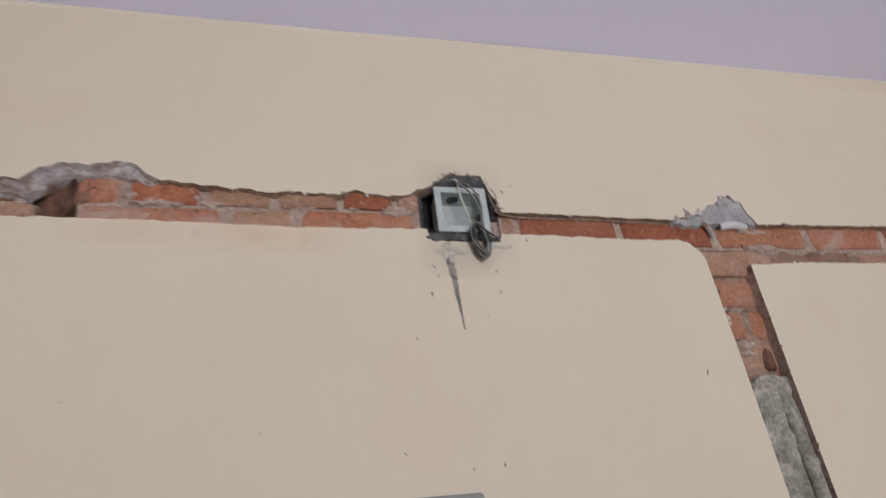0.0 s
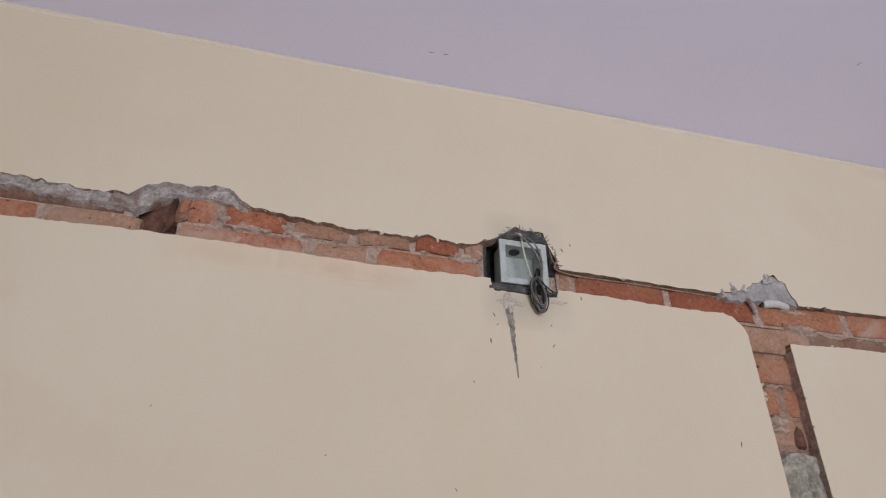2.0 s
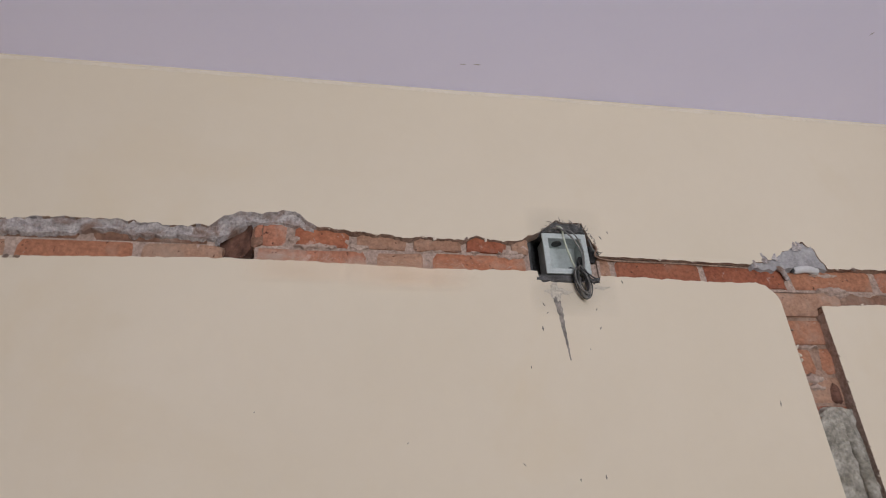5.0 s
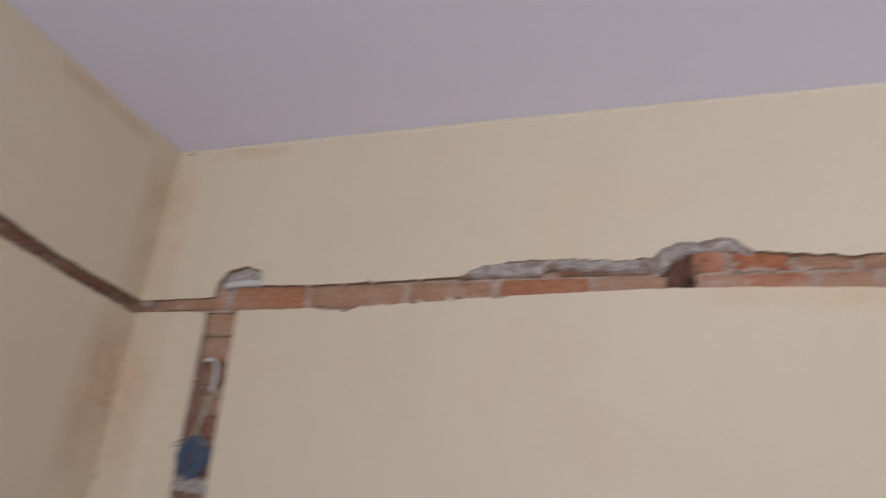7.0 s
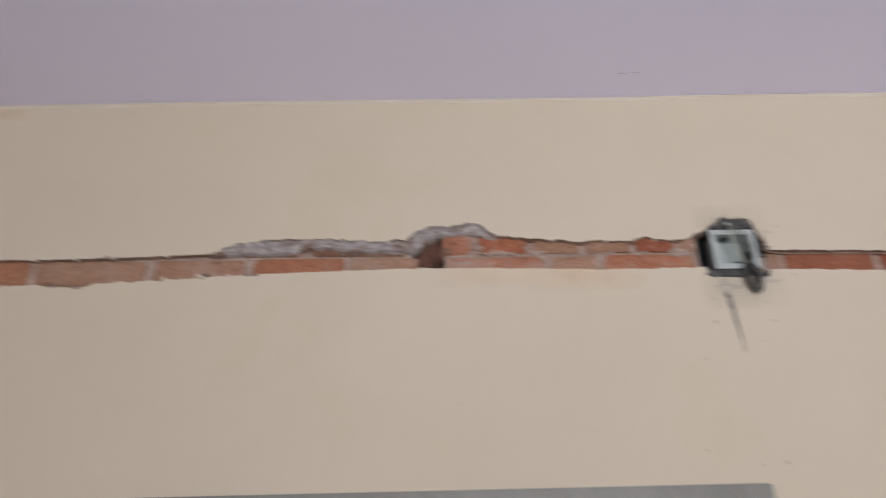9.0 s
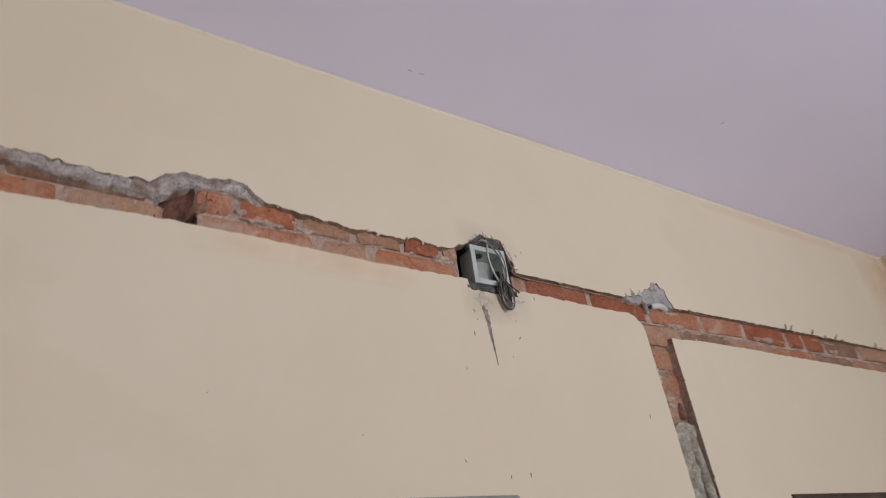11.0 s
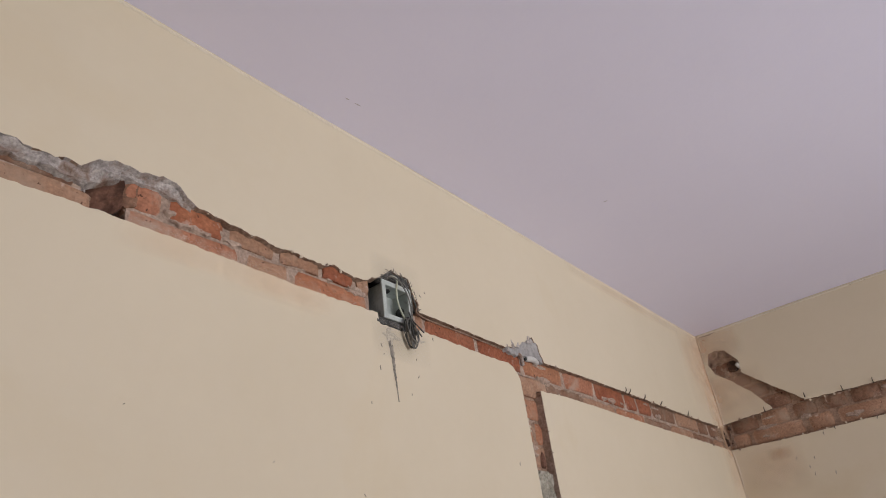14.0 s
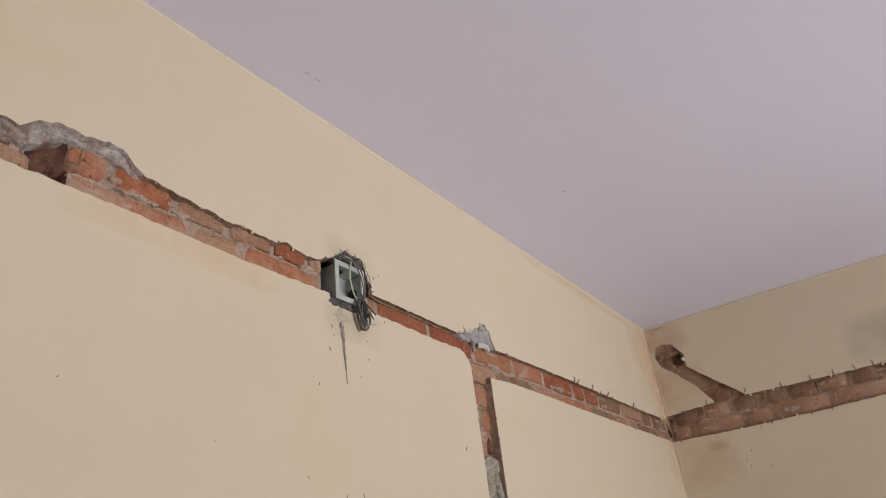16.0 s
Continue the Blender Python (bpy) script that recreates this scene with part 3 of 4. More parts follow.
# Dark lumps whose colour gives the holes their shade.
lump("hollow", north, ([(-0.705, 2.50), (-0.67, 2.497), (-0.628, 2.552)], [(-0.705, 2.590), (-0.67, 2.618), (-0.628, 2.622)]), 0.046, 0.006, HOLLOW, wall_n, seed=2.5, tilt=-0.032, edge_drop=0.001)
lump("hollow", north, ([(-0.690, 2.495), (-0.66, 2.495), (-0.625, 2.495)], [(-0.690, 2.550), (-0.66, 2.545), (-0.625, 2.54)]), 0.040, 0.008, DARKCORE, wall_n, seed=3.5, tilt=-0.018, edge_drop=0.004)
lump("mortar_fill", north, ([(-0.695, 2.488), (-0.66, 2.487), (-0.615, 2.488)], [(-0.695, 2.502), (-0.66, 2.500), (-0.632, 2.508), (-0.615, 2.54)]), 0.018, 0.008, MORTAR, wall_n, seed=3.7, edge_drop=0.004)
lump("hollow", east, ([(0.098, 2.80), (0.12, 2.788), (0.148, 2.795)], [(0.098, 2.835), (0.12, 2.85), (0.148, 2.84)]), 0.012, 0.003, DARKCORE, wall_e, seed=2.8, edge_drop=0.01)
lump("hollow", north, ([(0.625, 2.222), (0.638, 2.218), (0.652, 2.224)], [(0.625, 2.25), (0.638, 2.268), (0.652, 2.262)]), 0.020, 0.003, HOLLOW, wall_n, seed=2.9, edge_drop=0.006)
lump("brick_end", north, ([(-0.676, 2.535), (-0.650, 2.545), (-0.606, 2.557)], [(-0.676, 2.575), (-0.650, 2.598), (-0.606, 2.612)]), 0.038, 0.004, TONES["d"], wall_n, seed=4.6, tilt=-0.026, edge_drop=0.003, step=0.004)
# Near-black backs put in the shade at the bottom of the cavities.
slab(north, -0.72, -0.61, 2.48, 2.64, wall_n, "cavity_back", DARKCORE, 0.082, 0.099)
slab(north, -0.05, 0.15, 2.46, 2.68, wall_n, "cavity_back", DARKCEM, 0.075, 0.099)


# ---- bricks in the chases ----
rnd = random.Random(7)
JOINTS = {0: ((-2.18, -2.05, -1.82, -1.588, -1.315, -1.081, -0.851, -0.680), (-0.632, -0.383, -0.258, -0.030), (0.128, 0.166, 0.388, 0.605, 0.845, 1.055, 1.285, 1.39, 1.515, 1.75, 1.99, 2.12, 2.35)),
          1: ((-1.20, -0.95, -0.702), (-0.634, -0.552), (-0.552, -0.422, -0.296, -0.180, -0.076, -0.026)),
          -1: ((0.66, 0.74, 0.96, 1.20, 1.44, 1.68, 1.92, 2.16, 2.36),)}


def lay(wall, parent, course, runs, bed_shift=0.0, inset=0.02, tones=("o",)):
    for r, run in enumerate(runs):
        for i, (u0, u1) in enumerate(zip(run, run[1:])):
            row = tones[r % len(tones)]
            ob = brick(wall, u0, u1, course, parent, rnd, inset[r] if isinstance(inset, tuple) else inset, row[i % len(row)])
            ob.location.z += bed_shift


TONE_ROWS = {0: ("dpoppop", "kpo", "prrokrrrdpdd"), 1: ("dd", "k", "opprp"), -1: ("pdpodpdp",)}
for course, runs in JOINTS.items():
    lay(north, wall_n, course, runs, inset={0: (0.0105, 0.013, 0.015), 1: (0.014, 0.0165, 0.0105), -1: (0.019,)}[course], tones=TONE_ROWS[course])
for course in range(-1, -19, -1):
    if course % 2:
        lay(north, wall_n, course, ((-1.96, -1.72), (0.49, 0.62, 0.72) if course == -3 else (0.49, 0.72)), inset=0.017 if course == -1 else 0.023, tones=("p" if course > -4 else "d", "p" if course == -1 else "ro") if course % 3 else ("d", "o"))
    else:
        lay(north, wall_n, course, ((-1.94, -1.825, -1.71) if course % 4 == 0 else (-1.94, -1.71), (0.47, 0.71)), inset=0.023, tones=("pd", "o") if course % 4 else ("dp", "p"))
lay(east, wall_e, 1, ((-0.1, 0.02, 0.16, 0.30, 0.425, 0.548, 0.678, 0.803, 0.923, 1.045, 1.17, 1.29, 1.41, 1.53, 1.65, 1.77, 1.89, 2.0),), -0.047, tones=("ddpdddpd",))
lay(east, wall_e, 0, ((-0.1, 0.10, 0.345, 0.472, 0.718, 0.96, 1.20, 1.44, 1.68, 1.92),), -0.047, tones=("p",))
for course, u0 in ((2, 0.10), (3, 0.02), (4, -0.04), (5, -0.1)):
    lay(east, wall_e, course, ((u0, u0 + 0.235, u0 + 0.47),), -0.047, tones=("d",))
lay(west, wall_w, 0, ((-0.1, 0.06, 0.30, 0.54, 0.78),), 0.012, tones=("d",))
lay(west, wall_w, 1, ((0.2, 0.42, 0.66, 0.8),), 0.012, tones=("d",))

# ---- window, door, panel ----
win = new("window_1")
win.matrix_world = Matrix.Translation((WX0, 0, WZ1)) @ pose(0, 0, 0, 0, -0.5, 0) @ Matrix.Translation((-WX0, 0, -WZ1 - 0.004))
tagged(win, "grey painted window frame with dark panes", "window", kind="structure")
S, HD = 0.088, 0.031
for nm, x0, x1, z0, z1 in (("head", WX0, WX1, WZ1 - HD, WZ1), ("jamb", WX0, WX0 + S, WZ0, WZ1 - HD), ("jamb", WX1 - S, WX1, WZ0, WZ1 - HD),
                           ("window_sill", WX0, WX1, WZ0 - 0.0, WZ0 + 0.05), ("mullion", -0.76, -0.70, WZ0 + 0.05, WZ1 - HD)):
    dz = 0.0005 if nm == "jamb" else 0
    part(nm, box_bm(x0, x1, -0.007, 0.1, z0 + (0.051 if nm == "jamb" else 0), z1 - dz, 0.003), FRAMEGREY, win)
for x0, x1 in ((WX0 + S, -0.76), (-0.70, WX1 - S)):
    sash = part("sash", box_bm(x0 + 0.001, x1 - 0.001, 0.08, 0.098, WZ1 - HD - 0.006, WZ1 - HD - 0.001, 0.001), FRAMEGREY, win)
    pane = part("pane", box_bm(x0 + 0.002, x1 - 0.002, 0.086, 0.090, WZ0 + 0.052, WZ1 - HD - 0.006), GLASS, sash)
    pane.visible_shadow = False
# Added backdrop box; its dark walls paint the unlit interior.
room = box_list("neighbour_room", [(-2.2, 2.2, 1.6, 1.7, 0, 2.6), (-2.3, -2.2, 0.24, 1.7, 0, 2.6), (2.2, 2.3, 0.24, 1.7, 0, 2.6), (-2.3, 2.3, 0.24, 1.7, 2.6, 2.7), (-2.3, 2.3, 0.24, 1.7, -0.1, 0)], BACKDROP)
tagged(room, "near-black backdrop box added for the dark beyond the window", "room", kind="structure")
verts, faces = [], []
for i in range(49):
    x = -0.26 + 0.18 * i / 48
    y = 0.15 + 0.014 * math.sin(i * 1.15) + 0.006 * math.sin(i * 2.7)
    verts += [(x, y, 1.0), (x + 0.004 * math.sin(i), y, 2.0)]
for i in range(48):
    faces.append((2 * i, 2 * i + 2, 2 * i + 3, 2 * i + 1))
cur = mesh_object("curtain", verts, faces, [SHEET], smooth=True)
cur.modifiers.new("thick", "SOLIDIFY").thickness = 0.002
tagged(cur, "folded grey plastic sheet hanging behind the window", "curtain")

door = new("door_1")
tagged(door, "dark stained wooden door in its frame", "door", kind="structure")
for nm, x0, x1, z0, z1, y0, y1 in (("door_head", DX0, DX1, DZ1 - 0.06, DZ1, -0.006, 0.1), ("door_jamb", DX0, DX0 + 0.06, 0, DZ1 - 0.061, -0.006, 0.1),
                                   ("door_jamb", DX1 - 0.06, DX1, 0, DZ1 - 0.061, -0.006, 0.1), ("door_leaf", DX0 + 0.062, DX1 - 0.062, 0.01, DZ1 - 0.062, 0.05, 0.088)):
    part(nm, box_bm(x0, x1, y0, y1, z0, z1, 0.003), WOOD, door)

panel = part("wall_panel", box_bm(XL, XL + 0.022, -1.0, -0.668, 1.55, 2.035, 0.004), PVC)
tagged(panel, "white plastic panel fixed flat to the cream wall", "panel")


# ---- junction box and its wires ----
jb = new("junction_box")
jb.location = (0.056, 0, 2.559)
tagged(jb, "open pale grey plastic junction box set in dark cement", "junction box")
X0, X1, Z0, Z1, T, D = -0.056, 0.048, -0.054, 0.048, 0.003, 0.055
YF = -0.001
for nm, x0, x1, y0, y1, z0, z1 in (("side", X0 + 0.006, X0 + 0.006 + T, YF + 0.003, D, Z0 + 0.006, Z1 - 0.006), ("side", X1 - 0.006 - T, X1 - 0.006, YF + 0.003, D, Z0 + 0.006, Z1 - 0.006),
                                   ("side", X0 + 0.006, X1 - 0.006, YF + 0.003, D, Z0 + 0.006, Z0 + 0.006 + T), ("side", X0 + 0.006, X1 - 0.006, YF + 0.003, D, Z1 - 0.006 - T, Z1 - 0.006),
                                   ("back", X0 + 0.006, X1 - 0.006, D - T, D, Z0 + 0.006, Z1 - 0.006)):
    part(nm, box_bm(x0, x1, y0, y1, z0, z1, 0.0008), BOXGREY, jb)
bm = bmesh.new()
R = 0.013
outer = [(X0, Z0), (X1, Z0), (X1, Z1), (X0, Z1)]
inner = [(X0 + R, Z0 + R), (X1 - R, Z0 + R), (X1 - R, Z1 - R), (X0 + R, Z1 - R)]
rings = [[bm.verts.new((x, y, z)) for x, z in pts] for pts, y in ((outer, YF + 0.005), (outer, YF), (inner, YF), (inner, YF + 0.005))]
for ra, rb in zip(rings, rings[1:] + rings[:1]):
    for k in range(4):
        bm.faces.new((ra[k], ra[(k + 1) % 4], rb[(k + 1) % 4], rb[k]))
bmesh.ops.recalc_face_normals(bm, faces=bm.faces[:])
bmesh.ops.bevel(bm, geom=bm.edges[:], offset=0.0008, segments=1, affect="EDGES")
part("rim", bm, BOXGREY, jb)


# Solid dark discs stand in for the shade of open holes.
def knockout(x, y, z, r, axis):
    bm = bmesh.new()
    bmesh.ops.create_cone(bm, cap_ends=True, segments=14, radius1=r, radius2=r, depth=0.004,
                          matrix=Matrix.Translation((x, y, z)) @ Matrix.Rotation(math.pi / 2 if axis != "Z" else 0, 4, axis))
    return part("knockout", bm, DARKCEM, jb, "dark disc painted as the shade of a knocked-out hole")


knockout(-0.012, 0.030, Z1 - 0.0095, 0.012, "Z")
knockout(X1 - 0.0095, 0.032, -0.008, 0.014, "Y")
knockout(0.022, D - T - 0.001, -0.020, 0.009, "X")

wire = new("box_wire")
wire.location = (0.056, 0, 2.56)
tagged(wire, "pale green wire crossing the open junction box", "wire")
tube("sheath", curve_pts([(-0.014, 0.006, 0.070), (-0.010, -0.010, 0.054), (-0.004, 0.000, 0.030), (0.004, 0.006, 0.004), (0.008, 0.000, -0.028), (0.012, -0.012, -0.058)], 10), 0.0024, GREENWIRE, wire)
tube("sheath", curve_pts([(-0.014, 0.012, 0.060), (0.008, -0.014, 0.046), (0.026, -0.018, 0.010), (0.028, -0.016, -0.030), (0.022, -0.014, -0.058)], 10), 0.0016, WIREGREY, wire)
tube("sheath", curve_pts([(-0.030, 0.008, 0.064), (-0.016, -0.014, 0.052), (0.008, -0.018, 0.026), (0.024, -0.016, -0.006), (0.026, -0.014, -0.036), (0.018, -0.016, -0.060)], 10), 0.0018, WIREGREY, wire)
tube("sheath", curve_pts([(0.030, 0.020, -0.028), (0.014, 0.004, -0.034), (0.020, -0.010, -0.046), (0.016, -0.016, -0.060)], 10), 0.0017, BLACK, wire)
coil = new("cable_coil")
coil.location = (0.067, -0.02, 2.477)
tagged(coil, "dark grey cable bundle hanging coiled from the box", "cable")
rc = random.Random(4)
for k in range(9):
    w, h, ox, oy = rc.uniform(0.008, 0.017), rc.uniform(0.026, 0.042), rc.uniform(-0.004, 0.004), rc.uniform(-0.008, 0.008)
    pts = []
    for i in range(25):
        an = 2 * math.pi * i / 24
        pts.append((ox + w * math.sin(an) + 0.006 * (math.cos(an) - 1) * -0.6, oy + 0.006 * math.sin(an + k), 0.004 + h * math.cos(an) - 0.004))
    tube("loop", pts, rc.uniform(0.0013, 0.0021), WIREGREY if k % 3 else BLACK, coil, 6)
tube("tail", curve_pts([(0.004, 0, 0.03), (0.014, -0.008, 0.005), (0.024, -0.012, -0.012)], 8), 0.0016, BLACK, coil)
tube("tail", curve_pts([(0.0, 0, 0.05), (0.004, -0.004, 0.03), (0.020, -0.014, 0.006), (0.029, -0.016, -0.002)], 8), 0.0016, BLACK, coil)
# Cable whose dark brown also paints the shaded line of the cut above.
run = new("surface_cable")
run.location = (0.12, 0, 2.55)
tagged(run, "thin cable along the top of the chase, browned for the cut's shade", "cable")
tube("sheath", curve_pts([(0.0, 0.004, 0.04), (0.004, -0.004, 0.02), (0.004, 0.004, 0.003), (0.06, 0.012, -0.002), (0.2, 0.012, -0.003), (0.385, 0.013, -0.008)], 14), 0.0022, CUT, run)
tube("sheath", curve_pts([(-0.008, 0.002, 0.045), (-0.006, -0.004, 0.02), (0.006, 0.002, 0.005)], 10), 0.0015, WIREGREY, run)

# ---- conduits ----


def conduit(name, pts, r, mat, label):
    base = new(name)
    base.location = pts[0]
    o = Vector(pts[0])
    tube("pipe", [Vector(p) - o for p in curve_pts(pts, 8)], r, mat, base, 14)
    return tagged(base, label, "conduit")


conduit("conduit", [(-1.845, 0.014, 2.562), (-1.79, 0.006, 2.564), (-1.735, 0.012, 2.567)], 0.010, PVC, "short white plastic conduit bedded in grey cement")
conduit("conduit", [(0.625, 0.012, 2.538), (0.655, 0.006, 2.540), (0.688, 0.014, 2.539)], 0.009, PVC, "short white plastic conduit end in grey cement")
conduit("conduit", [(0.572, 0.014, 2.545), (0.585, 0.004, 2.536), (0.600, 0.010, 2.512)], 0.006, CEMENT, "bent conduit end smeared with grey cement")
conduit("conduit", [(0.630, 0.026, 2.20), (0.634, 0.010, 2.05), (0.632, 0.010, 1.6), (0.63, 0.012, CH)], 0.013, SHADECEM, "dusty grey conduit sunk upright in the chase")
conduit("conduit_elbow", [(-1.858, 0.010, 2.350), (-1.832, 0.006, 2.352), (-1.815, 0.004, 2.335), (-1.811, 0.006, 2.305), (-1.816, 0.008, 2.270)], 0.0055, PVC, "white plastic conduit elbow lying in the brick chase")
conduit("conduit", [(XR - 0.004, -0.150, 2.818), (XR + 0.01, -0.155, 2.806), (XR + 0.03, -0.165, 2.795)], 0.009, PVC, "white conduit end in the slanting chase")

wc = new("wire_coil")
wc.location = (-1.82, -0.004, 2.10)
tagged(wc, "coil of thin blue wire hanging in the chase", "wire")
for k in range(30):
    rx, rz = rc.uniform(0.014, 0.044), rc.uniform(0.020, 0.052)
    ox, oz, ph = rc.uniform(-0.006, 0.006), rc.uniform(-0.006, 0.006), rc.uniform(0, 6)
    pts = [(ox + rx * math.cos(2 * math.pi * i / 28 + ph), -0.006 + 0.008 * math.sin(4 * math.pi * i / 28 + k) + 0.0006 * (k - 12), oz + rz * math.sin(2 * math.pi * i / 28 + ph)) for i in range(29)]
    tube("turn", pts, 0.0014, BLUE, wc, 6)
tube("lead", curve_pts([(-0.004, 0.016, 0.16), (0.0, 0.004, 0.12), (-0.008, 0.0, 0.07), (-0.012, -0.006, 0.045)], 8), 0.0013, GREENWIRE, wc)
tube("lead", curve_pts([(0.002, 0.016, 0.155), (0.004, 0.002, 0.11), (-0.002, -0.004, 0.07), (0.020, -0.010, 0.046), (0.036, -0.010, 0.03)], 8), 0.0013, GREENWIRE, wc)
tube("lead", curve_pts([(-0.03, -0.004, 0.046), (-0.050, -0.012, 0.034), (-0.052, -0.012, 0.024), (-0.03, -0.008, 0.03)], 8), 0.0013, BLUE, wc)

# Solid black plug painted as the shade inside the open pipe end.
bore = tube("conduit_bore", [(0, 0, 0), (-0.004, -0.001, 0)], 0.0062, BLACK, None, 12)
bore.parent = bpy.data.objects["conduit.001"]
bore.location = (-0.001, 0, 0)

# ---- nails along the chases ----


def nail(wall, u, z, lean, length=0.022):
    o = Vector(wall(u, z, 0.004))
    p1 = Vector(wall(u + lean * 0.4, z + length * 0.55, -0.006)) - o
    p2 = Vector(wall(u + lean, z + length, -0.008)) - o
    ob = tube("nail", [(0, 0, 0), p1, p2], 0.0022, STEEL, None, 6, taper=0.7)
    ob.location = o
    return tagged(ob, "small rusty bent nail in the chase edge", "nail", "nails along the chase")


for u, z, ln in ((0.383, 2.582, 0.002), (0.537, 2.568, 0.0), (0.658, 2.566, 0.003), (0.752, 2.566, 0.002), (0.838, 2.565, -0.004), (0.909, 2.564, -0.003), (0.20, 2.570, 0.002)):
    nail(east, u, z, ln)
for u, z, ln in ((0.45, 2.436, 0.003), (0.70, 2.436, 0.002), (0.62, 2.436, -0.002), (0.97, 2.44, 0.004)):
    nail(east, u, z, ln, -0.014)
for u, z, ln in ((1.274, 2.540, -0.010), (1.30, 2.540, 0.006), (1.432, 2.541, -0.003), (1.575, 2.540, 0.012), (1.86, 2.540, -0.006)):
    nail(north, u, z, ln, 0.018)
nail(west, 0.686, 2.565, 0.003, 0.016)

# ---- stains and splashes on the walls ----


def smear(wall, line, parent, mat, name="stain", proud=0.0012, seed=0.0):
    """A dried run of cement: a line of (u, z, half-width)."""
    fine = []
    for (ua, za, wa), (ub, zb, wb) in zip(line, line[1:]):
        for k in range(8):
            t = k / 8
            fine.append((ua + (ub - ua) * t, za + (zb - za) * t, wa + (wb - wa) * t))
    fine.append(line[-1])
    verts, faces = [], []
    for i, (u, z, w) in enumerate(fine):
        q, r = fine[max(0, i - 1)], fine[min(len(fine) - 1, i + 1)]
        du, dz = r[0] - q[0], r[1] - q[1]
        n = math.hypot(du, dz) or 1
        du, dz = du / n, dz / n
        wl = w * (1 + 0.6 * noise.noise((u * 130, z * 130, seed)))
        wr = w * (1 + 0.6 * noise.noise((u * 130, z * 130, seed + 5)))
        verts += [wall(u - dz * wl, z + du * wl, -0.0003), wall(u, z, -proud - 0.0003), wall(u + dz * wr, z - du * wr, -0.0003)]
    for i in range(len(fine) - 1):
        faces += [(3 * i, 3 * i + 3, 3 * i + 4, 3 * i + 1), (3 * i + 1, 3 * i + 4, 3 * i + 5, 3 * i + 2)]
    return mesh_object(name, verts, faces, [mat], parent)


smear(north, [(0.013, 2.456, 0.002), (0.012, 2.445, 0.006), (0.016, 2.420, 0.0065), (0.018, 2.395, 0.005), (0.020, 2.363, 0.0035), (0.0225, 2.330, 0.0022), (0.024, 2.304, 0.0012)], wall_n, STAIN, "cement_drip")
smear(north, [(0.014, 2.482, 0.004), (0.012, 2.470, 0.010), (0.013, 2.456, 0.012), (0.014, 2.444, 0.009), (0.015, 2.436, 0.003)], wall_n, SMEAR, "cement_drip")
smear(north, [(-0.012, 2.462, 0.002), (0.004, 2.459, 0.006), (0.022, 2.462, 0.007), (0.042, 2.458, 0.004), (0.052, 2.460, 0.001)], wall_n, SMEAR, "cement_drip", seed=3.0)
smear(north, [(0.082, 2.472, 0.002), (0.100, 2.476, 0.005), (0.124, 2.471, 0.004), (0.140, 2.475, 0.001)], wall_n, SMEAR, "cement_drip", seed=4.0)
smear(north, [(-2.095, 3.006, 0.002), (-2.070, 3.002, 0.006), (-2.045, 3.004, 0.001)], wall_n, STAIN, "splash", seed=6.0)
rs = random.Random(11)
for u, z, r in ((0.476, 2.212, 0.005), (-0.063, 2.289, 0.0025), (-0.100, 2.097, 0.003), (0.007, 2.067, 0.003), (0.059, 2.071, 0.004), (-0.027, 2.374, 0.005), (0.102, 2.377, 0.004),
                (0.071, 2.329, 0.002), (0.172, 2.489, 0.004), (-0.018, 2.43, 0.004), (-0.012, 2.41, 0.003), (0.10, 2.42, 0.003), (-0.6, 2.20, 0.002), (0.14, 2.60, 0.004), (0.16, 2.615, 0.003), (-0.32, 2.14, 0.002)):
    an = rs.uniform(0.6, 2.4)
    smear(north, [(u - r * math.cos(an) * 1.2, z - r * math.sin(an) * 1.2, 0.0004), (u, z, r * 0.4), (u + r * math.cos(an), z + r * math.sin(an), 0.0004)], wall_n, STAIN, "splash", seed=u)
for k in range(34):
    q = k / 33
    an = math.pi * (1.15 - 1.2 * q)
    u, z = 0.053 + 0.072 * math.cos(an), 2.572 + 0.066 * max(-0.3, math.sin(an)) - 0.006 * rs.random()
    ln = rs.uniform(0.005, 0.015)
    b = an + rs.uniform(-0.9, 0.9)
    if math.cos(an) < -0.8:
        continue
    smear(north, [(u, z, 0.002), (u + ln * 0.5 * math.cos(b), z + ln * 0.5 * math.sin(b), 0.0012), (u + ln * math.cos(b + 0.4), z + ln * math.sin(b + 0.4), 0.0004)], wall_n, STAIN, "splash", seed=k)
for k in range(7):
    u, z = rs.uniform(0.51, 0.66), 0
    z = 2.552 + max(0, u - 0.52) * 0.42
    ln, b = rs.uniform(0.018, 0.032), rs.uniform(1.2, 2.2)
    z -= 0.016
    smear(north, [(u, z, 0.009), (u + ln * math.cos(b), z + ln * math.sin(b), 0.002)], wall_n, CEMENT, "splash", seed=k)
# the worm of cement on the west wall
smear(west, [(0.594, 2.266, 0.003), (0.598, 2.245, 0.006), (0.590, 2.224, 0.007), (0.606, 2.214, 0.005), (0.619, 2.210, 0.005), (0.634, 2.185, 0.006), (0.653, 2.158, 0.002)], wall_w, STAIN, "cement_worm", 0.008)
smear(west, [(0.640, 2.128, 0.001), (0.648, 2.116, 0.004), (0.652, 2.106, 0.001)], wall_w, STAIN, "splash")
smear(north, [(-2.100, 2.052, 0.003), (-2.098, 2.043, 0.006), (-2.099, 2.034, 0.003)], wall_n, STAIN, "splash", 0.003)


